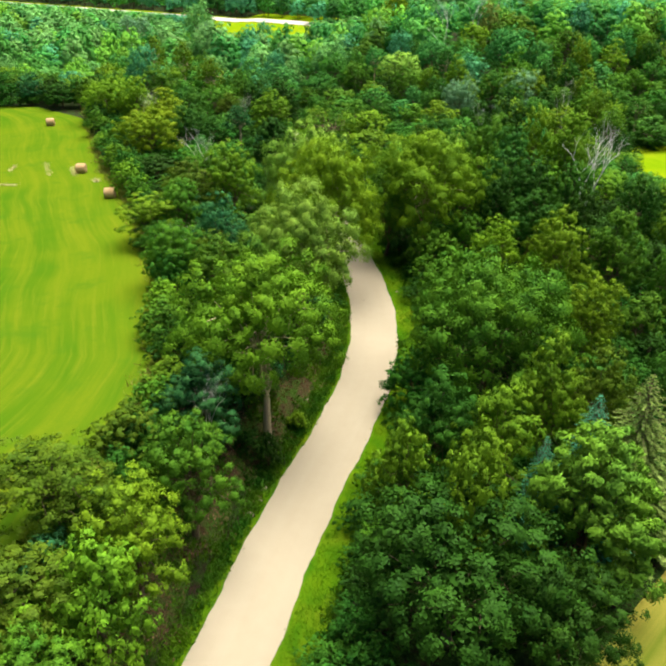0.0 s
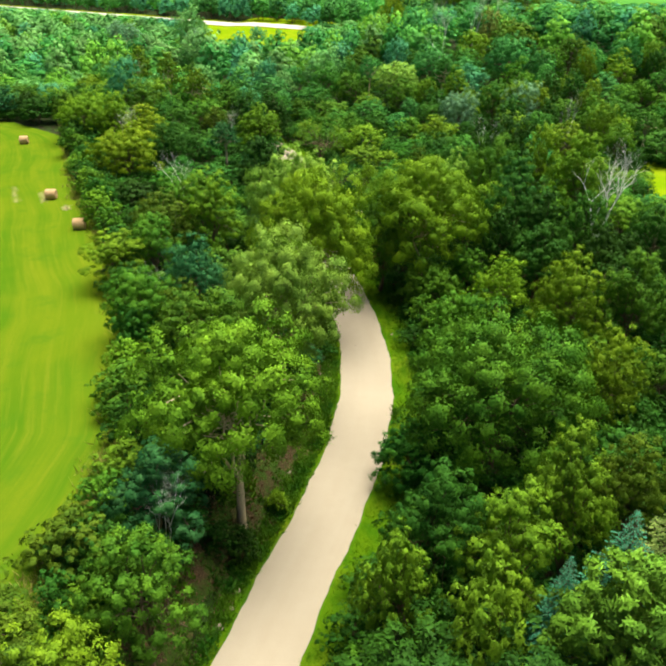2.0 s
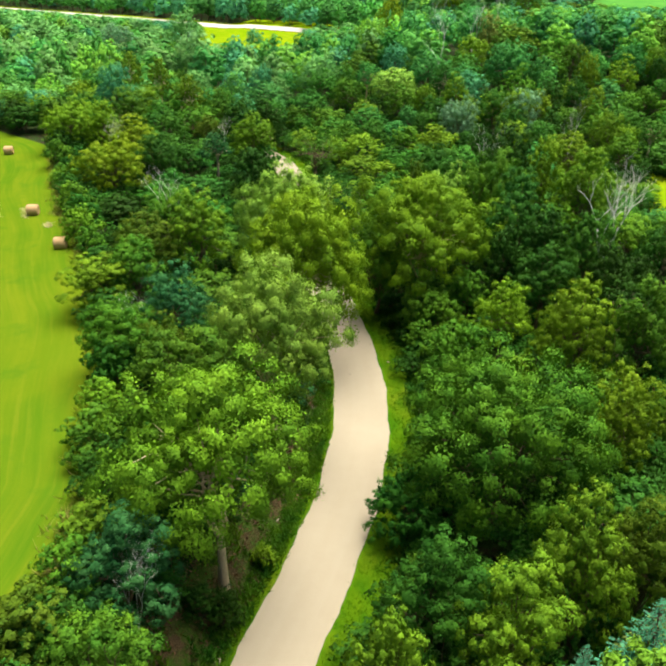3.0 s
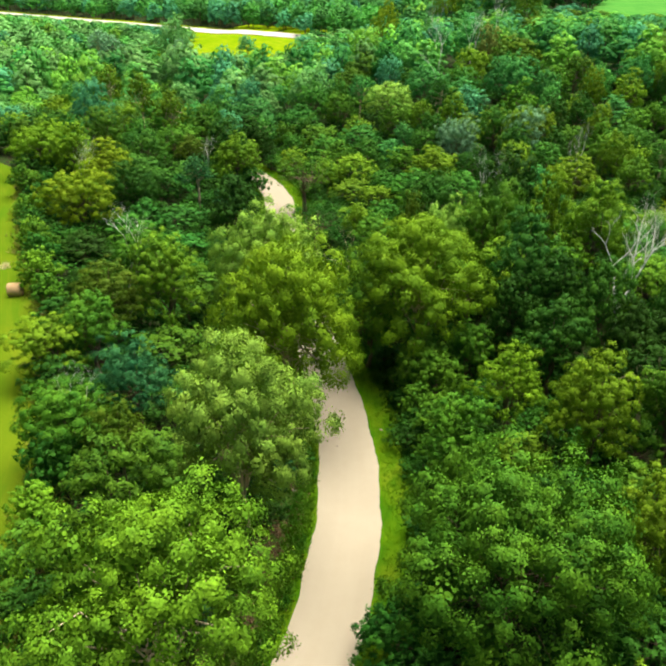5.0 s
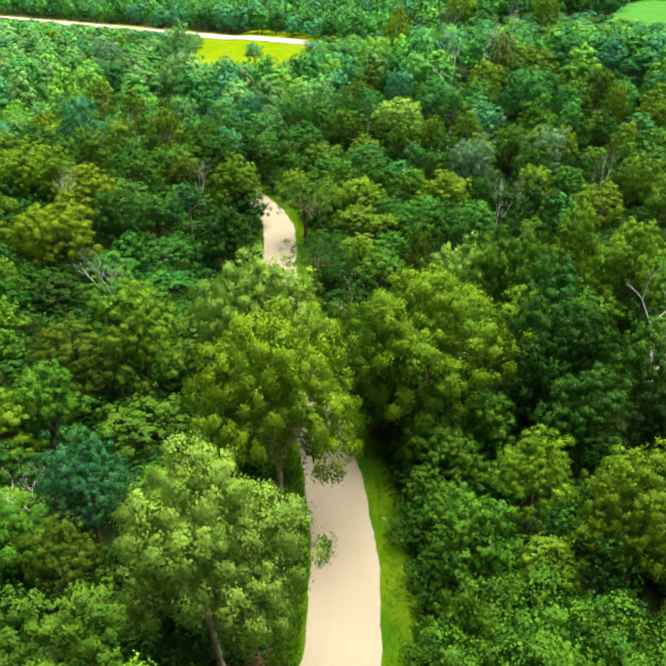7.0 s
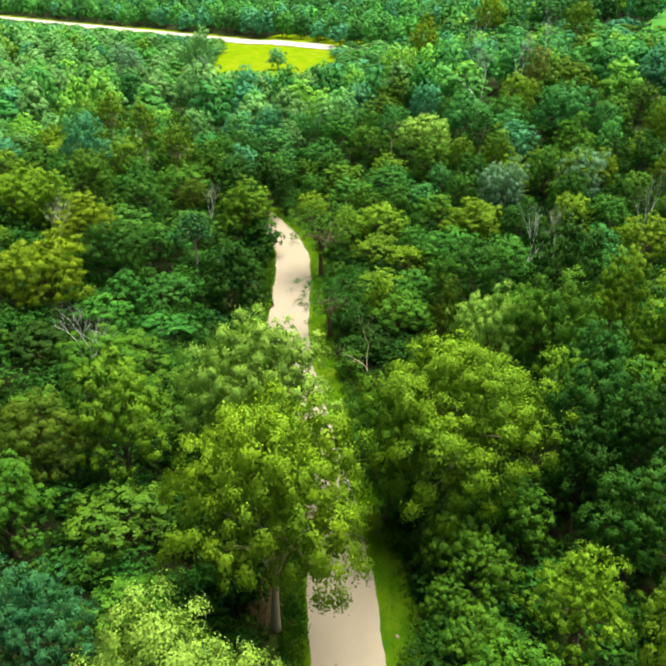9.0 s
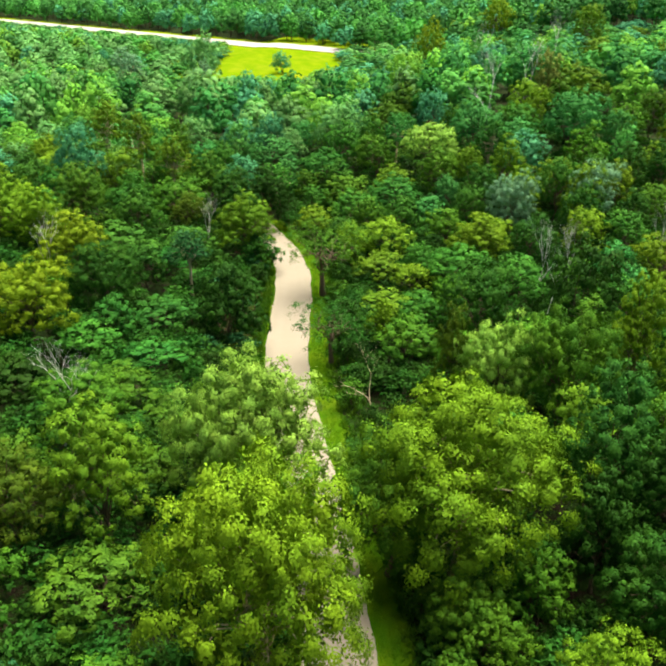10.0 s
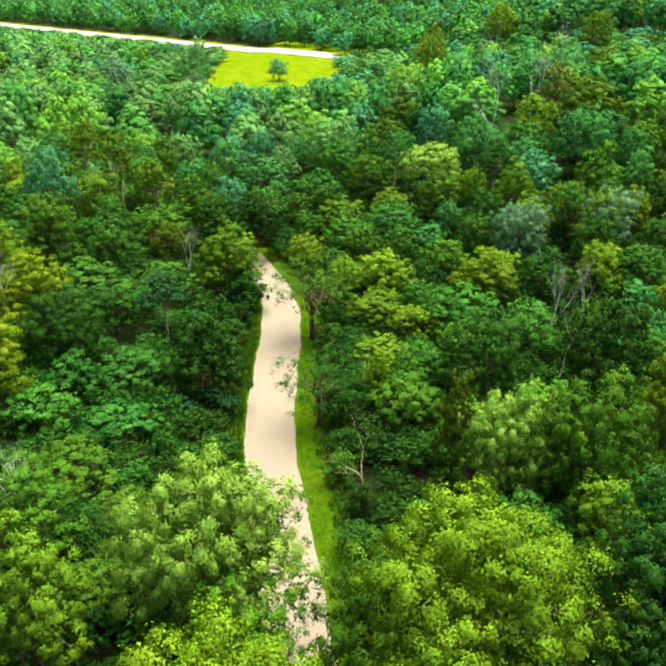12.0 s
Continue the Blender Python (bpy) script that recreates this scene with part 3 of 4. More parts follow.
def plant(shape, x, y, top, wide, tint="hazed_green", where="in the wood beside the trail", name="tree", turn=None):
    """One tree: its foot on the ground at (x, y), its top at the height top, its crown wide metres across."""
    if isinstance(shape, list):
        shape = shape[int(dice.integers(len(shape)))]
    trunk, crown, w, h = shape
    z = float(ground(x, y))
    up = max(top - z, 1.5) / h
    side = wide / w
    thing = new(name)
    kind_label = LABELS.get(tint, "bare grey dead tree")
    tagged(thing, f"{kind_label} {where}", "shrub" if name == "shrub" else "tree", "trees of the wood")
    thing.matrix_basis = Matrix.Translation((x, y, z - 0.05)) @ Euler((0, 0, float(dice.uniform(0, 6.283)) if turn is None else turn)).to_matrix().to_4x4() @ Matrix.Diagonal((side * float(dice.uniform(0.94, 1.06)), side * float(dice.uniform(0.94, 1.06)), up, 1))
    foot = new("trunk", trunk)
    foot.parent = thing
    if crown:
        head = new("crown", crown)
        head.parent = thing
        head.material_slots[0].link = "OBJECT"
        head.material_slots[0].material = LEAVES[tint]
    planted.append((x, y, top, wide))
    return thing


# ---- trees along the trail, field side ----
BANK = "on the bank above the trail"
plant(LANDMARK, -8.2, 26.6, 13.5, 10.2, "hazed_lime", BANK, turn=0.0)
plant(MAPLE, -11.0, 22.3, 9.8, 5.4, "hazed_teal", BANK)
plant(BARE, -10.6, 21.2, 10.0, 3.6, "bare", BANK, "dead_tree")
plant(MAPLE, -10.2, 17.2, 9.4, 5.6, "hazed_green", BANK)
plant(MAPLE, -14.8, 7.4, 9.0, 6.0, "olive", "at the edge of the hayfield")
plant(AIRY, -14.8, 12.6, 10.6, 6.6, "olive", "at the edge of the hayfield")
plant(MAPLE, -11.2, 12.0, 9.6, 5.2, "yellow", BANK)
plant(BUSH, -11.6, 8.9, 8.9, 5.0, "hazed_lime", BANK)
plant(MAPLE, -12.2, 4.5, 8.4, 5.2, "hazed_green", BANK)
plant(BUSH, -13.6, 18.8, 8.4, 4.6, "olive", "at the edge of the hayfield")
plant(BIG[1], -7.8, 39.2, 14.5, 8.6, "grey", "leaning over the gravel trail")
plant(MAPLE, -11.6, 32.6, 12.6, 6.8, "hazed_green", BANK)
plant(AIRY, -14.4, 38.8, 10.6, 4.2, "olive", BANK)
plant(AIRY, -14.8, 42.8, 12.2, 5.4, "hazed_teal", BANK)
plant(OAK, -17.4, 38.8, 11.0, 5.4, "hazed_green", "at the edge of the hayfield")
plant(MAPLE, -22.6, 47.8, 10.2, 5.4, "yellow", "at the edge of the hayfield")
plant(MAPLE, -20.4, 50.0, 10.9, 5.4, "hazed_green", "at the edge of the hayfield")
plant(BIG[0], -7.4, 51.6, 14.6, 10.0, "bright", "arching over the gravel trail")
plant(BIG[1], -11.6, 62.2, 13.4, 8.0, "grey", BANK)
plant(AIRY[0], -9.4, 62.0, 13.0, 8.0, "grey", "leaning over the gravel trail")
plant(MAPLE, -17.6, 57.6, 12.4, 6.0, "hazed_lime", BANK)
plant(MAPLE, -21.3, 55.0, 11.3, 5.6, "olive", BANK)
plant(MAPLE, -21.8, 64.2, 10.3, 6.2, "hazed_green", BANK)
plant(OAK, -32.4, 76.4, 12.0, 8.0, "gold", "at the edge of the hayfield")
plant(OAK, -29.9, 83.6, 10.6, 6.5, "hazed_deep", "at the edge of the hayfield")
plant(BUSH, -52.0, 104.6, 10.2, 6.0, "hazed_green", "at the corner of the hayfield", "shrub")
plant(BUSH, -56.4, 103.0, 9.6, 5.6, "hazed_deep", "at the corner of the hayfield", "shrub")
plant(OAK, -44.6, 94.2, 12.4, 7.8, "yellow", "at the edge of the hayfield")
plant(MAPLE, -40.0, 92.6, 12.4, 5.4, "yellow", "at the edge of the hayfield")
plant(MAPLE, -39.0, 99.0, 13.0, 7.5, "hazed_green", "at the edge of the hayfield")
plant(MAPLE, -34.6, 88.2, 11.8, 7.0, "gold")
plant(BUSH, -18.9, 85.6, 8.8, 7.0, "dark", "close beside the gravel trail")
plant(BUSH, -21.2, 103.8, 4.6, 5.0, "hazed_deep", "close beside the gravel trail")
plant(MID_AIRY, -25.2, 92.6, 9.0, 4.6, "hazed_teal")
plant(MAPLE, -23.1, 105.6, 8.8, 7.0, "hazed_lime", "beside the bend of the trail")
plant(AIRY, -30.6, 107.8, 7.6, 5.0, "olive")
plant(MAPLE, -27.0, 113.0, 9.2, 7.0, "hazed_deep")
plant(MAPLE, -31.5, 119.5, 9.4, 7.0, "hazed_green")
plant(MAPLE, -24.0, 118.0, 8.4, 6.5, "dark")
plant(BARE[0], -23.2, 63.4, 12.8, 6.6, "bare", name="dead_tree")
plant(BARE, -18.6, 43.6, 9.6, 4.5, "bare", name="dead_tree")
plant(BARE, -36.4, 86.0, 13.0, 4.5, "bare", "at the edge of the hayfield", "dead_tree")
plant(BARE, -28.0, 106.0, 9.0, 4.0, "bare", name="dead_tree")
plant(MID_AIRY, -36.3, 119.0, 11.6, 5.6, "hazed_lime")
plant(MID_AIRY, -49.8, 129.0, 13.6, 6.0, "hazed_lime")
plant(MID_AIRY, -41.7, 121.2, 14.0, 5.2, "hazed_lime")
plant(MID_OAK, -45.4, 111.4, 14.4, 6.4, "far_hazed_teal")
plant(MID_AIRY, -82.0, 212.0, 9.5, 8.0, "silver", "in the far wood")
plant(MID_AIRY, -62.3, 208.5, 8.5, 7.0, "silver", "in the far wood")
plant(MID_BUSH, -60.6, 283.0, 1.8, 8.0, "far_hazed_teal", "standing alone in the far meadow")
plant(MID_OAK, -73.0, 240.0, 12.2, 10.5, "mint", "at the edge of the far meadow")
plant(MID_AIRY, -97.0, 240.0, 7.6, 9.0, "silver", "in the far wood")

for k in range(17):
    y = 63 + 3.1 * k
    x = float(path_x(y)) - 3.9 - float(dice.uniform(0, 1.0))
    plant(SHRUB, x, y, float(ground(x, y)) + float(dice.uniform(1.6, 3.4)), float(dice.uniform(2.6, 3.8)), ("dark", "hazed_teal", "hazed_deep")[k % 3], "close beside the trail", "shrub")
plant(BUSH, -7.7, 24.9, 2.9, 2.0, "dark", "at the foot of a tree", "shrub")
plant(BUSH, -8.9, 24.6, 3.2, 2.2, "dark", "at the foot of a tree", "shrub")
plant(BUSH, -6.7, 29.4, 1.5, 1.5, "yellow", "on the litter bank", "shrub")

# ---- trees along the trail, hill side ----
HILL = "on the slope beside the trail"
plant(OAK[1], 3.0, 13.0, 8.8, 11.0, "dark", HILL)
plant(BUSH, 3.8, 7.6, 5.6, 2.8, "emerald", HILL)
plant(OAK, 7.6, 11.4, 7.0, 6.0, "dark", HILL)
plant(BUSH, 3.9, 15.8, 10.4, 4.8, "hazed_lime", HILL)
plant(BUSH, 0.6, 19.8, 8.2, 4.0, "hazed_lime", HILL)
plant(MAPLE, 2.2, 23.0, 9.2, 5.6, "hazed_deep", HILL)
plant(MAPLE, 5.6, 22.0, 9.2, 5.2, "hazed_lime", HILL)
plant(MAPLE, 8.6, 24.6, 10.7, 4.6, "hazed_lime", HILL)
plant(MAPLE, 11.6, 26.0, 9.6, 5.0, "olive", HILL)
plant(PINE, 9.6, 16.8, 10.2, 6.4, "pine", HILL, "pine_tree")
plant(SPRUCE, 9.6, 19.2, 10.8, 5.8, "spruce", HILL, "spruce_tree")
plant(SPRUCE, 7.5, 19.2, 8.2, 3.6, "spruce", HILL, "spruce_tree")
plant(SPRUCE, 12.4, 21.0, 11.0, 7.0, "spruce_olive", HILL, "spruce_tree")
plant(DOME, 6.0, 34.2, 10.7, 12.4, "hazed_green", HILL, turn=2.7)
plant(MAPLE, 13.2, 37.6, 9.4, 4.6, "yellow", HILL)
plant(BUSH, 0.9, 32.5, 5.0, 4.8, "hazed_deep", HILL)
plant(BUSH, 3.9, 40.2, 8.0, 4.8, "hazed_green", HILL)
plant(MAPLE, 12.0, 47.0, 10.6, 5.8, "yellow", HILL)
plant(AIRY, 7.5, 51.4, 8.2, 5.4, "yellow", HILL)
plant(BUSH, 3.0, 50.4, 4.3, 4.4, "hazed_green", HILL)
plant(BUSH, 2.8, 54.8, 5.2, 4.4, "leafy", HILL)
plant(BUSH, 1.6, 53.0, 3.6, 3.0, "hazed_green", HILL)
plant(BUSH, 5.2, 58.2, 6.2, 4.6, "hazed_green", HILL)
plant(BUSH, 4.2, 46.4, 7.0, 5.0, "hazed_green", HILL)
plant(MAPLE, 11.2, 57.4, 8.8, 5.6, "hazed_deep", HILL)
plant(OAK, 17.2, 57.0, 9.0, 6.4, "dark", HILL)
plant(MAPLE, 17.0, 48.0, 10.3, 6.2, "hazed_green", HILL)
plant(BIG[2], 1.2, 61.2, 13.2, 11.4, "yellow", HILL)
plant(MAPLE, 9.9, 65.8, 12.6, 7.0, "emerald", HILL)
plant(MAPLE, 12.2, 63.4, 10.2, 5.0, "dark", HILL)
plant(MAPLE, 15.4, 60.8, 10.6, 5.2, "wood", HILL)
plant(SNAG, 17.0, 64.2, 15.2, 8.4, "bare", HILL, "dead_tree")
plant(MAPLE, 17.6, 75.8, 12.3, 7.0, "hazed_lime", HILL)
plant(OAK, 8.4, 75.4, 11.8, 7.6, "hazed_green", HILL)
plant(OAK, 3.6, 76.6, 10.0, 6.2, "grey", HILL)
plant(MAPLE, 0.4, 77.8, 9.9, 3.2, "olive", HILL)
plant(MID_OAK, 2.4, 88.2, 9.0, 7.0, "hazed_deep", HILL)
plant(MID_OAK, 10.6, 86.6, 12.2, 7.6, "dark", HILL)
plant(MAPLE, 14.2, 81.6, 11.8, 5.0, "yellow", HILL)
plant(BUSH, 8.7, 60.8, 9.0, 5.0, "dark", HILL)
plant(OAK[2], 1.6, 56.4, 5.8, 4.6, "leafy", HILL)
plant(OAK[0], -2.5, 61.0, 9.6, 7.8, "hazed_green", "reaching over the gravel trail")
plant(AIRY[1], -9.2, 59.4, 9.2, 7.8, "leafy", "reaching over the gravel trail")
plant(MID_MAPLE, 6.2, 126.4, 11.4, 5.4, "hazed_lime", HILL)
plant(MID_MAPLE, 14.6, 117.8, 10.4, 5.2, "hazed_lime", HILL)
plant(MID_OAK, 1.6, 141.4, 13.0, 9.0, "far_hazed_deep", HILL)
plant(MID_OAK, 15.6, 142.0, 15.0, 9.0, "far_hazed_deep", HILL)
plant(MID_OAK, -11.3, 177.4, 15.0, 9.5, "far_hazed_lime", "in the far wood")
plant(MID_OAK, -18.3, 145.0, 12.4, 9.0, "mint", "in the far wood")
plant(TWIGGY, -5.2, 76.6, 6.6, 7.6, "bare", "close beside the trail", "dead_tree")
plant(BOUGHS[0], -9.9, 84.8, 6.8, 7.6, "hazed_deep", "reaching over the gravel trail")
plant(BUSH, -5.8, 88.2, 5.2, 3.4, "yellow", HILL)
plant(BOUGHS[1], -13.2, 98.8, 8.4, 9.6, "hazed_green", "reaching over the gravel trail")
plant(MID_BUSH, -7.6, 109.0, 5.2, 7.0, "yellow", HILL)
plant(MID_BUSH, -11.4, 107.6, 5.2, 5.4, "yellow", "close beside the gravel trail")
plant(MAPLE, 3.0, 106.6, 7.4, 7.0, "yellow", HILL)
plant(BARE, 8.6, 101.8, 9.0, 5.0, "bare", HILL, "dead_tree")
plant(BARE, 11.8, 103.4, 9.4, 4.0, "bare", HILL, "dead_tree")
plant(BARE, 8.6, 91.6, 10.8, 4.2, "bare", HILL, "dead_tree")
plant(OAK, 6.6, 116.6, 9.6, 6.8, "silver", HILL)
plant(MID_OAK, 15.9, 119.0, 10.2, 7.0, "silver", HILL)
plant(MID_OAK, -4.0, 135.0, 11.0, 9.5, "grey", HILL)
plant(BARE, 4.8, 162.6, 20.0, 7.0, "bare", HILL, "dead_tree")
plant(BARE, 22.2, 107.6, 11.4, 4.4, "bare", HILL, "dead_tree")
plant(BARE, 3.8, 150.0, 18.0, 8.0, "bare", HILL, "dead_tree")
plant(BARE, 10.4, 168.6, 21.0, 8.0, "bare", HILL, "dead_tree")
plant(MID_OAK, 13.6, 163.4, 17.4, 5.6, "rust", HILL)
plant(MID_OAK, -9.0, 227.0, 17.2, 9.0, "gold", HILL)
plant(MID_OAK, 8.8, 280.0, 19.6, 11.0, "gold", "on the far hill")
plant(MID_OAK, 30.0, 240.0, 19.6, 9.0, "hazed_lime", "on the far hill")
plant(BARE, 22.2, 240.0, 19.4, 8.0, "bare", "on the far hill", "dead_tree")
plant(BARE, 17.4, 200.0, 21.6, 7.0, "bare", "on the far hill", "dead_tree")
plant(BARE, 4.0, 219.4, 18.0, 8.0, "bare", HILL, "dead_tree")

# ---- shrubs at the edges of the wood ----
for k in range(34):
    y = 4 + 3.0 * k
    x = float(edge_x(y)) + 2.2 + float(dice.uniform(-0.5, 0.9))
    plant(SHRUB, x, y, float(ground(x, y)) + float(dice.uniform(2.2, 4.2)), float(dice.uniform(3.2, 4.6)), ("hazed_green", "hazed_lime", "hazed_deep")[k % 3], "at the edge of the hayfield", "shrub")
for k in range(14):
    x, y = -54 - 4.2 * k, 104.5 + 0.5 * (k % 3)
    plant(SHRUB, x, y, float(ground(x, y)) + float(dice.uniform(3.0, 5.5)), float(dice.uniform(4.5, 6.0)), ("hazed_deep", "dark", "hazed_teal")[k % 3], "behind the hayfield", "shrub")
for k in range(30):
    y = 9 + 3.3 * k
    x = float(path_x(y)) + 5.0 + float(dice.uniform(-0.3, 0.8))
    plant(SHRUB, x, y, float(dice.uniform(1.4, 2.8)), float(dice.uniform(2.2, 3.4)), ("hazed_green", "hazed_deep", "dark")[k % 3], "along the grass verge", "shrub")
for k in range(22):
    y = 12 + 4.1 * k
    x = float(path_x(y)) - (5.6 if y < 40 else 4.6) - float(dice.uniform(0, 0.9))
    plant(SHRUB, x, y, float(ground(x, y)) + float(dice.uniform(1.0, 2.0)), float(dice.uniform(1.8, 2.8)), ("hazed_deep", "dark", "hazed_teal")[k % 3], "on the shady bank", "shrub")

# added shrubs in the darkest tints, standing in for tree shade on the bank
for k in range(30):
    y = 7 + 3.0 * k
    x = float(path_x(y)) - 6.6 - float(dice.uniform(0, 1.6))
    plant(SHRUB, x, y, float(ground(x, y)) + float(dice.uniform(1.6, 3.4)), float(dice.uniform(2.4, 3.6)), ("dark", "hazed_teal", "dark", "hazed_deep")[k % 4], "added to darken the shaded bank", "shrub")

# ---- the rest of the wood ----
marks = np.array(planted)


def usual_top(x, y):
    """Height of the tree tops hereabouts, from the trees already placed."""
    d = np.hypot(marks[:, 0] - x, marks[:, 1] - y)
    w = 1 / (d + 3.0) ** 3
    near = float((w * (marks[:, 2] - ground(marks[:, 0], marks[:, 1]))).sum() / w.sum())
    f = float(smooth(115, 170, y))
    return near * (1 - f) + f * 10.5


def open_land(x, y, r):
    d = x - float(path_x(y))
    if y < 118 and -(3.2 if y < 39 else 2.4) - r * 0.75 < d < 2.6 + r * 0.8:
        return True
    if y < 103 and x < float(edge_x(y)) + 0.95 * r:
        return True
    if y < 48 and x > 9.0 + 0.78 * (y - 12.7) - r * 0.6:
        return True
    if 84 < y < 106 and x > 31 + 0.2 * (y - 95) - 0.5 * r:
        return True
    if 268 < y < 370 and x > 60 + 0.3 * (y - 290):
        return True
    way = (ROAD_B - ROAD_A).normalized()
    u, v = (x - ROAD_A.x) * way.x + (y - ROAD_A.y) * way.y, -(x - ROAD_A.x) * way.y + (y - ROAD_A.y) * way.x
    if u < 310 and (-14 if u > 262 else -9) < v < 12:
        return True
    if -82 < v < 0 and u < 308 and x > -82 - 0.31 * (y - 284) + r:
        return True
    return False


TINTS_NEAR = ("hazed_green", "hazed_deep", "hazed_green", "hazed_lime", "hazed_green", "hazed_deep", "hazed_green", "dark")
# the far woods draw mostly on tints with haze in their colour
TINTS_FAR = ("mint", "far_hazed_green", "mint", "far_hazed_green", "far_hazed_lime", "mint", "far_hazed_deep", "far_hazed_teal")
TINTS_RIGHT = ("wood", "hazed_deep", "far_hazed_deep", "wood", "leafy", "hazed_lime", "wood", "hazed_deep", "leafy", "yellow", "hazed_green")
TINTS_BACK = ("far_hazed_deep", "far_hazed_green", "far_hazed_deep", "far_hazed_teal", "far_hazed_deep", "far_hazed_green")
TINTS_MID = ("hazed_lime", "wood", "hazed_green", "leafy", "yellow", "wood", "emerald", "hazed_deep", "hazed_green", "leafy")
TINTS_HILL = ("far_hazed_deep", "far_hazed_green", "far_hazed_deep", "far_hazed_teal", "far_hazed_lime", "far_hazed_deep", "far_hazed_green", "hazed_lime")
cells = {}
for x, y, top, wide in planted:
    cells.setdefault((int(x // 12), int(y // 12)), []).append((x, y, wide / 2))


def crowded(x, y, r, pack):
    i, j = int(x // 12), int(y // 12)
    for a in (i - 1, i, i + 1):
        for b in (j - 1, j, j + 1):
            for ox, oy, orad in cells.get((a, b), ()):
                if math.hypot(x - ox, y - oy) < pack * (r + orad):
                    return True
    cells.setdefault((i, j), []).append((x, y, r))
    return False


def scatter(y0, y1, tries, sizes, pack):
    for _ in range(tries):
        y = float(dice.uniform(y0, y1))
        x = float(dice.uniform(-14 - 0.60 * max(y, 0), 13 + 0.36 * max(y, 0)))
        r = float(dice.uniform(*sizes)) / 2
        if not open_land(x, y, r) and not crowded(x, y, r, pack):
            yield x, y, r


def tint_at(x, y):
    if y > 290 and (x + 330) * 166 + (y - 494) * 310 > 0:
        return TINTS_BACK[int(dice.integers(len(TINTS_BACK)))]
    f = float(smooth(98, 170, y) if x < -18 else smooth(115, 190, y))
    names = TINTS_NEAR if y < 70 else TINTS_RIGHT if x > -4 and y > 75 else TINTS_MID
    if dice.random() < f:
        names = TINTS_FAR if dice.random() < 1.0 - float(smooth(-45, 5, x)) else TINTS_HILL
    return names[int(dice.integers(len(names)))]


def edge_limit(x, y):
    """Trees grow lower towards the open land: road, meadow, clearing and upper field."""
    way = (ROAD_B - ROAD_A).normalized()
    u, v = (x - ROAD_A.x) * way.x + (y - ROAD_A.y) * way.y, -(x - ROAD_A.x) * way.y + (y - ROAD_A.y) * way.x
    most = 99.0
    if u < 288 and v < 0:
        most = 2.4 + 0.11 * max(-v - 8, 0)
    off = math.hypot(max(-79 - x, x + 59, 0), max(258 - y, 0))
    if v < 0:
        most = min(most, 1.8 + 0.125 * off)
    if y < 280:
        most = min(most, 2.0 + 0.085 * math.hypot(max(66 - x, 0), max(268 - y, 0)))
    if y < 100:
        most = min(most, 1.5 + 0.3 * math.hypot(max(31 - x, 0), max(86 - y, 0)))
    return most


spots = [(x, y, r, 0.72) for x, y, r in scatter(-6, 72, 2600, (4.2, 6.8), 0.74)]
spots += [(x, y, r, 0.72) for x, y, r in scatter(72, 150, 7500, (4.4, 8.4), 0.76)]
spots.sort(key=lambda s: s[1] + 0.6 * abs(s[0]))
spots += [(x, y, r, 0.5) for x, y, r in scatter(2, 125, 6000, (2.6, 4.2), 0.5)]
spots.sort(key=lambda s: s[1] + 0.6 * abs(s[0]))
woods = []
for n, (x, y, r, least) in enumerate(spots):
    tall = min(usual_top(x, y) * float(dice.uniform(0.62, 1.02)) * (1.0 if least > 0.6 else 0.45), edge_limit(x, y))
    if least > 0.6:
        shapes = MID_BUSH if tall < 5.6 else MID_MAPLE + MID_OAK + MID_AIRY[:1] if y > 30 else MAPLE + OAK[:1]
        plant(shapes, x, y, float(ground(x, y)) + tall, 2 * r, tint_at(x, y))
    else:
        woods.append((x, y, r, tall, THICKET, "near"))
for x, y, r in scatter(150, 262, 9000, (5.6, 10.5), 0.8):
    left = float(1 - smooth(-40, 20, x))
    tall = (11.0 - left * 2.0 * float(smooth(170, 260, y))) * float(dice.uniform(0.7, 1.2))
    if edge_limit(x, y) > 3.2:
        woods.append((x, y, r, min(tall, edge_limit(x, y)), FAR_MAPLE if y < 225 else FAR_OAK, "far"))
for x, y, r in scatter(262, 640, 16000, (8.0, 12.0), 0.66):
    if edge_limit(x, y) > 3.2:
        woods.append((x, y, r, min(11.5 * float(dice.uniform(0.8, 1.15)), edge_limit(x, y)), DISTANT, "distant"))

# the woods behind the nearest trees: joined crowns, one mass for each leaf colour
shape_arrays = {}
for trunk, crown, w, h in FAR_MAPLE + FAR_OAK + DISTANT + THICKET + LOW:
    co = np.empty(len(crown.vertices) * 3, np.float32)
    crown.vertices.foreach_get("co", co)
    ix = np.empty(len(crown.loops), np.int32)
    crown.loops.foreach_get("vertex_index", ix)
    nr = np.empty(len(crown.vertices) * 3, np.float32)
    crown.attributes["custom_normal"].data.foreach_get("vector", nr)
    shape_arrays[crown.name] = (co.reshape(-1, 3), ix.reshape(-1, 3), nr.reshape(-1, 3))
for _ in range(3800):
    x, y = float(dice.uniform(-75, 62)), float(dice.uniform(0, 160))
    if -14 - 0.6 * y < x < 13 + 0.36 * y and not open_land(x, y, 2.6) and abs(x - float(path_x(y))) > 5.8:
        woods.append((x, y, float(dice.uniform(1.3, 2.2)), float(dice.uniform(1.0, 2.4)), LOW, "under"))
masses, stems = {}, []
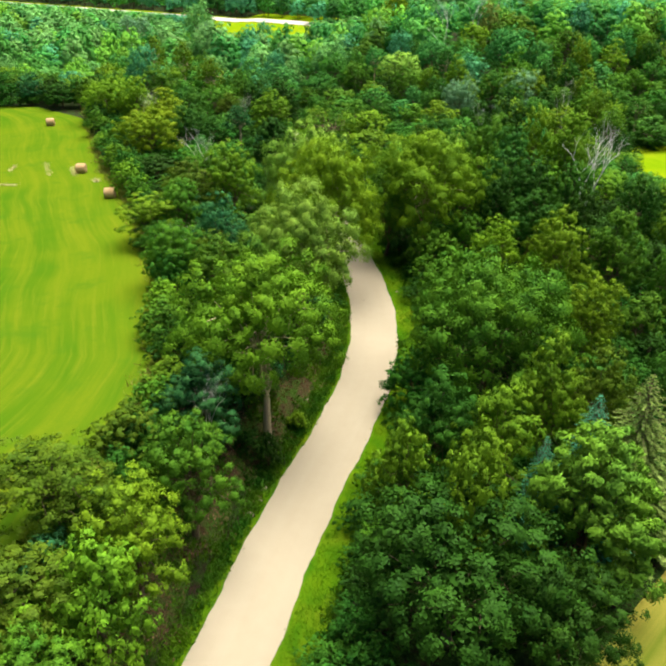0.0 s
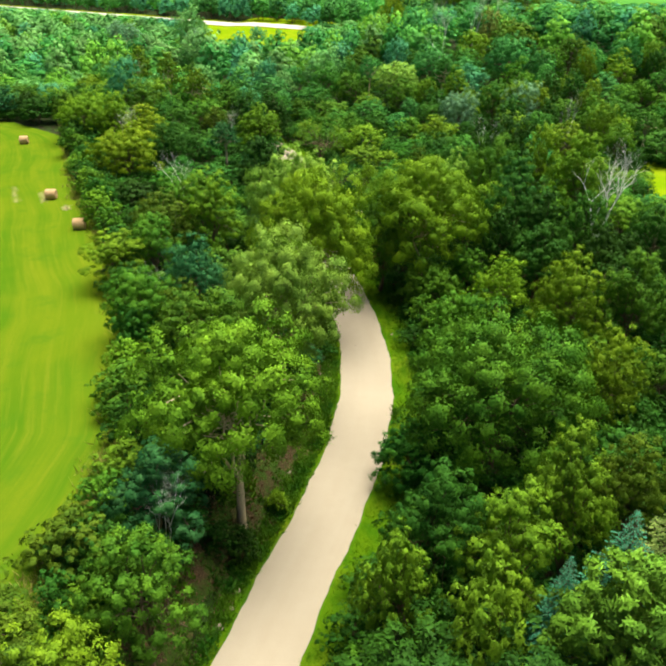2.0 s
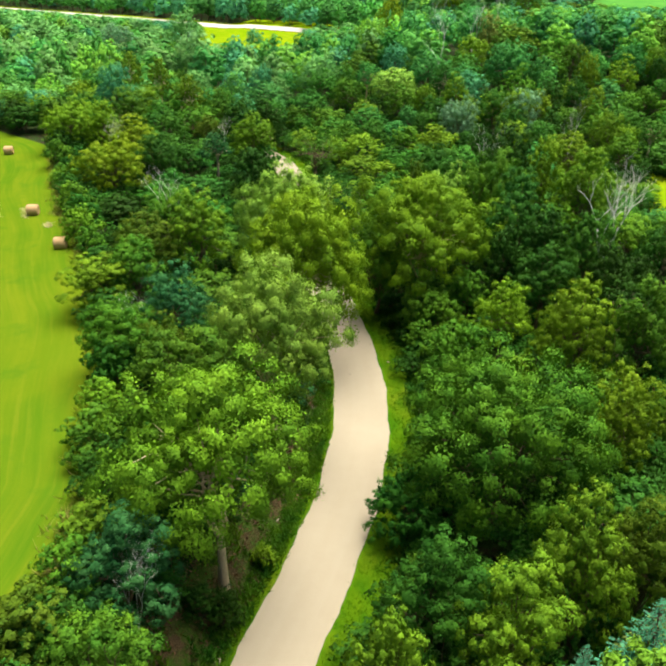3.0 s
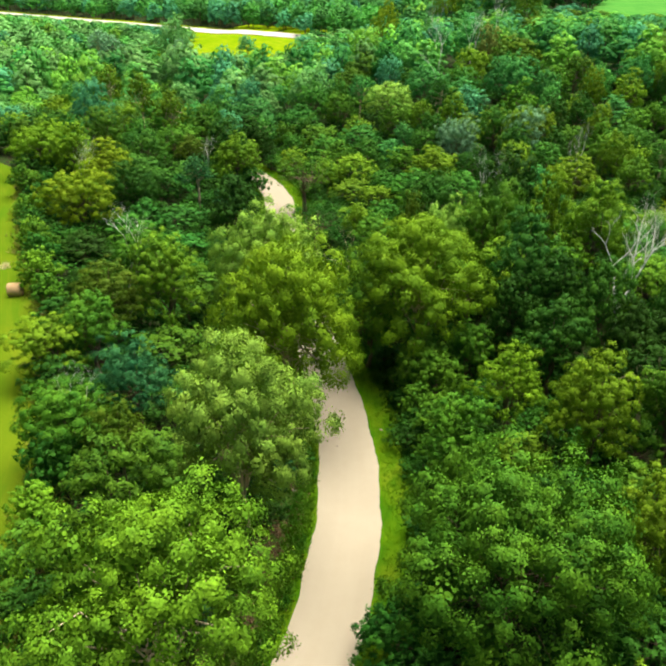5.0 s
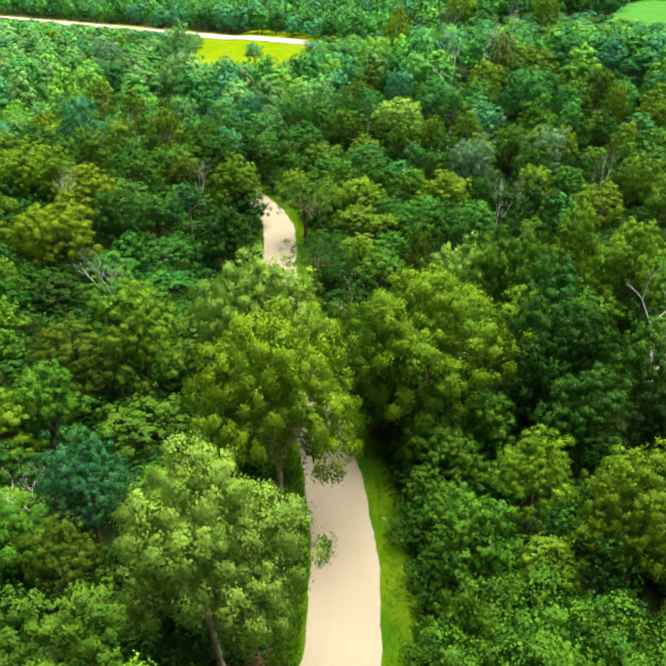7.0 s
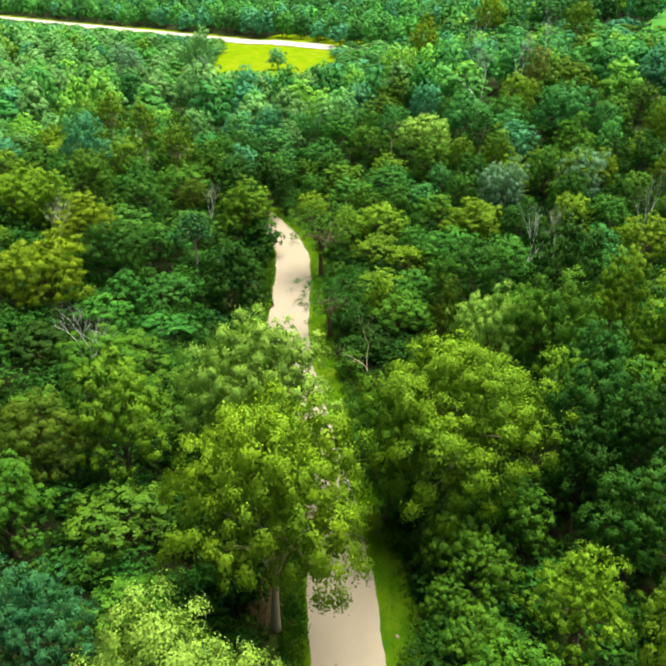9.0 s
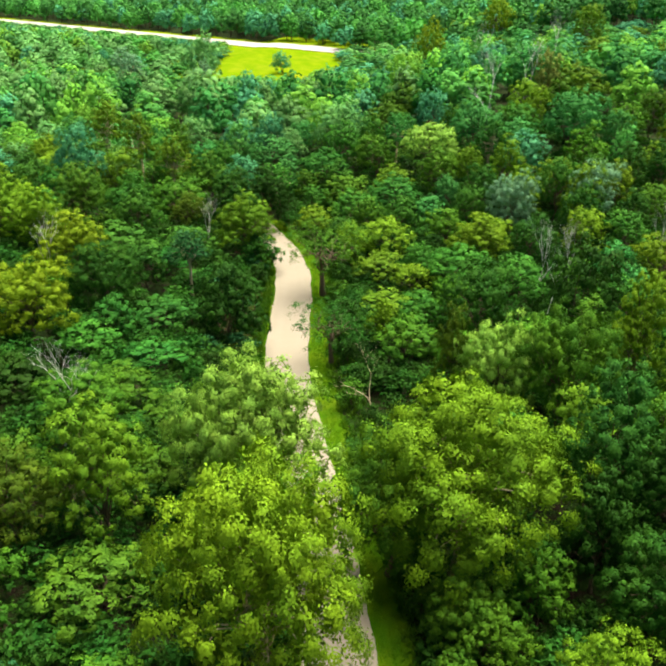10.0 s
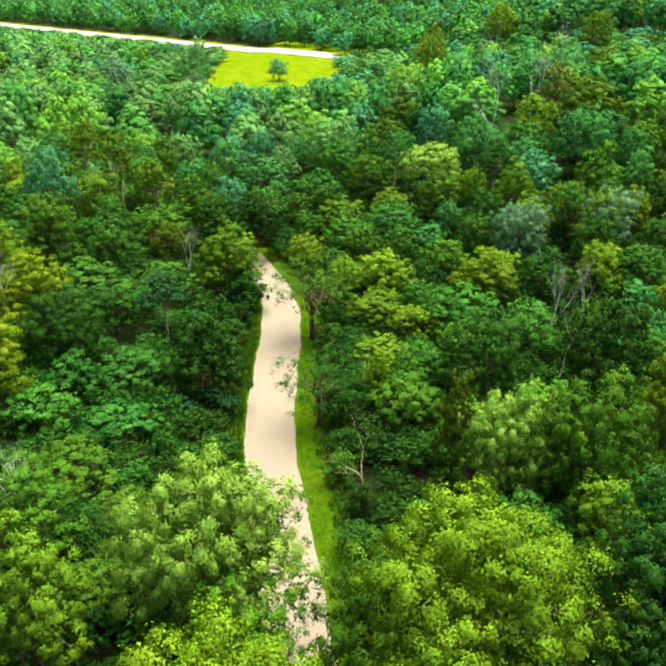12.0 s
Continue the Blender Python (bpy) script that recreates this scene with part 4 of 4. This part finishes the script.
for x, y, r, tall, shapes, zone in woods:
    trunk, crown, w, h = shapes[int(dice.integers(len(shapes)))]
    co, ix, nr = shape_arrays[crown.name]
    a, g = float(dice.uniform(0, 6.283)), float(ground(x, y))
    c, s, k, e = math.cos(a), math.sin(a), 2 * r / w, tall / h
    # undergrowth and thickets take only dark tints, painting in the shade between trees
    mass = masses.setdefault((zone, ("dark", "hazed_deep")[int(dice.integers(2))] if zone in ("under", "near") else tint_at(x, y)), [[], [], 0, [], []])
    mass[0].append(np.stack([x + k * (co[:, 0] * c - co[:, 1] * s), y + k * (co[:, 0] * s + co[:, 1] * c), g + e * co[:, 2]], 1))
    mass[1].append(ix + mass[2])
    mass[2] += len(co)
    mass[3].append(np.stack([nr[:, 0] * c - nr[:, 1] * s, nr[:, 0] * s + nr[:, 1] * c, nr[:, 2]], 1))
    mass[4].append(np.full(len(co), float(dice.uniform(-0.28, 0.28))))
    if zone != "under":
        stems.append([((x, y, g - 0.5), 0.22), ((x, y, g + tall * 0.3), 0.17), ((x, y, g + tall * 0.75), 0.07)])
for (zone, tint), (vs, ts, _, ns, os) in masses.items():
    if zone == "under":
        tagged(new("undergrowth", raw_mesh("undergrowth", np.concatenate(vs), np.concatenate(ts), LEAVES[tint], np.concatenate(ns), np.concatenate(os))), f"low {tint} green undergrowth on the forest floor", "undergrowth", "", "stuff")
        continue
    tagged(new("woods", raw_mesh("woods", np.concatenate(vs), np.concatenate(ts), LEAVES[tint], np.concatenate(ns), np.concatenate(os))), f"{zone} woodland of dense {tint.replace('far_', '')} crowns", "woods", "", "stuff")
v, t = tubes(stems, 4)
tagged(new("wood_trunks", raw_mesh("wood_trunks", v, t, BARK)), "brown trunks of the woodland trees", "trunks", "", "stuff")


# ---- hay bales, stones ----
def part(name, bm, material, parent, label=""):
    me = bpy.data.meshes.new(name)
    bm.to_mesh(me)
    bm.free()
    me.materials.append(material)
    ob = new(name, me)
    ob.parent = parent
    if label:
        ob["label"] = label
    return ob


def bale(x, y, turn, seed):
    """A round bale lying on its side: wound body with softened rims and two dished ends."""
    rng = random.Random(seed)
    thing = new("hay_bale")
    bm = bmesh.new()
    rows, sides = [(-0.55, 0.44), (-0.53, 0.51), (-0.46, 0.55), (-0.22, 0.56), (0, 0.565), (0.22, 0.56), (0.46, 0.55), (0.53, 0.51), (0.55, 0.44)], 36
    rings = [[bm.verts.new((u, r * math.cos(2 * math.pi * k / sides) * (1 + rng.uniform(-0.012, 0.012)), max(r * math.sin(2 * math.pi * k / sides), -0.52) * (1 + rng.uniform(-0.012, 0.012)))) for k in range(sides)] for u, r in rows]
    for a, b in zip(rings, rings[1:]):
        for k in range(sides):
            bm.faces.new((a[k], a[(k + 1) % sides], b[(k + 1) % sides], b[k]))
    part("wound_body", bm, STRAW, thing)
    for sgn in (-1, 1):
        bm = bmesh.new()
        hub = bm.verts.new((sgn * 0.515, 0, 0))
        last = None
        for i in range(1, 7):
            r = 0.445 * i / 6
            ring = [bm.verts.new((sgn * (0.515 + 0.03 * (i % 2) + 0.004 * i), r * math.cos(2 * math.pi * k / 30), r * math.sin(2 * math.pi * k / 30))) for k in range(30)]
            for k in range(30):
                face = (hub, ring[k], ring[(k + 1) % 30]) if last is None else (last[k], ring[k], ring[(k + 1) % 30], last[(k + 1) % 30])
                bm.faces.new(face)
            last = ring
        bmesh.ops.recalc_face_normals(bm, faces=bm.faces)
        part("coiled_end", bm, STRAW, thing)
    thing.matrix_basis = pose(x, y, float(ground(x, y)) + 0.54, 0, 0, turn)
    return tagged(thing, "round straw-coloured hay bale lying on the mown field", "hay bale", "hay bales on the field")


bale(-31.2, 59.8, 12, 1)
bale(-38.0, 68.3, 8, 2)
bale(-52.4, 90.8, 15, 3)


def stone(x, y, size, seed, label="pale rough stone lying on the bank beside the trail"):
    rng = np.random.default_rng(seed)
    bm = bmesh.new()
    bmesh.ops.create_icosphere(bm, subdivisions=3, radius=1.0)
    k = rng.normal(size=(5, 3)) * 1.6
    for v in bm.verts:
        p = np.array(v.co)
        v.co *= size * (1 + 0.13 * sum(math.sin(float(q @ p) + i) for i, q in enumerate(k)) / 2)
        v.co.z *= 0.6
        v.co.x *= 1.35
    me = bpy.data.meshes.new("stone")
    bm.to_mesh(me)
    bm.free()
    me.materials.append(STONE)
    ob = new("stone", me)
    ob.matrix_basis = pose(x, y, float(ground(x, y)) + size * 0.22, 0, 0, float(rng.uniform(0, 360)))
    return tagged(ob, label, "stone", "stones by the trail")


stone(-1.0, 52.2, 0.10, 4, "small pale stone on the grass verge")
stone(-3.9, 49.9, 0.09, 5, "small dark stone lying on the gravel trail")
stone(-7.7, 23.0, 0.17, 6)
stone(-7.8, 21.9, 0.15, 7)
stone(-8.1, 20.7, 0.19, 8)
stone(-6.6, 32.8, 0.12, 9)
stone(-6.2, 44.9, 0.12, 10)
stone(-7.9, 24.8, 0.10, 11)


# ---- grass and weeds along the trail and the field ----
def blades(name, label, seed, spots, length, slim, material, spread=0.16, per=6, lying=False):
    """Tufts of narrow blades, each leaning its own way; one mesh."""
    rng = np.random.default_rng(seed)
    at = np.repeat(np.array(spots), per, axis=0)
    at = at + rng.normal(size=at.shape) * spread
    foot = np.stack([at[:, 0], at[:, 1], ground(at[:, 0], at[:, 1]) + 0.03], 1)
    way = unit(rng.normal(size=foot.shape) * [0.55, 0.55, 0.15] + [0, 0, 0.8])
    side = unit(np.cross(way, rng.normal(size=foot.shape)))
    if lying:
        way = unit(rng.normal(size=foot.shape) * [1, 1, 0.1] + [0, 0, 0.12])
        side = unit(np.cross([0, 0, 1.0], way))
    size = rng.uniform(*length, len(foot))[:, None]
    v = np.stack([foot + side * slim * size, foot - side * slim * size, foot + way * size], 1).reshape(-1, 3)
    tagged(new(name, raw_mesh(name, v, np.arange(len(v)).reshape(-1, 3), material)), label, name, "", "stuff")


GRASS_BLADES = leaf_material("grass_blades", (0.04, 0.125, 0.003), (0.1, 0.185, 0.004), 0.2)
WEED_LEAVES = leaf_material("weed_leaves", (0.025, 0.1, 0.008), (0.1, 0.2, 0.01), 0.2)
DRY_BLADES = leaf_material("dry_grass", (0.12, 0.15, 0.015), (0.24, 0.22, 0.06), 0.2)
FALLEN = leaf_material("fallen_leaves", (0.1, 0.055, 0.025), (0.24, 0.15, 0.08), 0.1)
pick_at = np.random.default_rng(77)


def beside_trail(count, low, high, y0=4.0, y1=117.0):
    y = pick_at.uniform(y0, y1, count)
    return np.stack([path_x(y) + pick_at.uniform(low, high, count), y], 1)


blades("verge_grass", "short green grass blades on the trail verge", 1, beside_trail(5200, 2.2, 4.4), (0.08, 0.22), 0.09, GRASS_BLADES)
blades("verge_grass", "short green grass blades on the narrow verge", 2, beside_trail(2000, -2.9, -2.15), (0.08, 0.2), 0.09, GRASS_BLADES)
# dark blades added over the narrow verge, in place of the shade there
blades("tall_grass", "tall dark green grass added for the verge's shade", 8, beside_trail(6500, -3.5, -2.25), (0.2, 0.5), 0.1, WEED_LEAVES, 0.14, 5)
patchy = beside_trail(5200, -6.0, -2.5)
patchy = patchy[np.sin(patchy[:, 0] * 1.7 + 2 * np.sin(patchy[:, 1] * 0.6)) + np.sin(patchy[:, 1] * 0.9) > 0.25]
blades("weeds", "low leafy weeds on the litter bank", 3, patchy, (0.15, 0.45), 0.2, WEED_LEAVES, 0.14, 7)
blades("leaf_litter", "brown fallen leaves on the bank", 4, beside_trail(5000, -6.5, -2.6), (0.08, 0.2), 0.4, FALLEN, 0.2, 3)
blades("weeds", "leafy weeds between the verge and the wood", 5, beside_trail(3200, 3.7, 6.2), (0.2, 0.5), 0.16, WEED_LEAVES, 0.16, 7)
rim_y = pick_at.uniform(0, 103, 3600)
blades("tall_grass", "tall rough grass along the field edge", 6, np.stack([edge_x(rim_y) + 1.5 + pick_at.normal(0, 0.55, 3600), rim_y], 1), (0.25, 0.7), 0.06, DRY_BLADES, 0.2, 6)

wisps = []
for x0, y0, x1, y1 in ((-40.0, 70.2, -38.2, 67.0), (-47.2, 70.4, -46.4, 67.8), (-44.0, 71.7, -41.2, 66.8), (-44.9, 62.6, -43.0, 62.8), (-35.4, 66.0, -34.8, 64.9)):
    f = pick_at.uniform(0, 1, 130)
    wisps.append(np.stack([x0 + (x1 - x0) * f, y0 + (y1 - y0) * f], 1) + pick_at.normal(0, 0.12, (130, 2)))
HAY = leaf_material("loose_hay", (0.3, 0.29, 0.1), (0.45, 0.4, 0.19), 0.1)
blades("loose_hay", "pale wisps of loose hay on the mown field", 7, np.concatenate(wisps), (0.15, 0.36), 0.12, HAY, 0.1, 9, True)
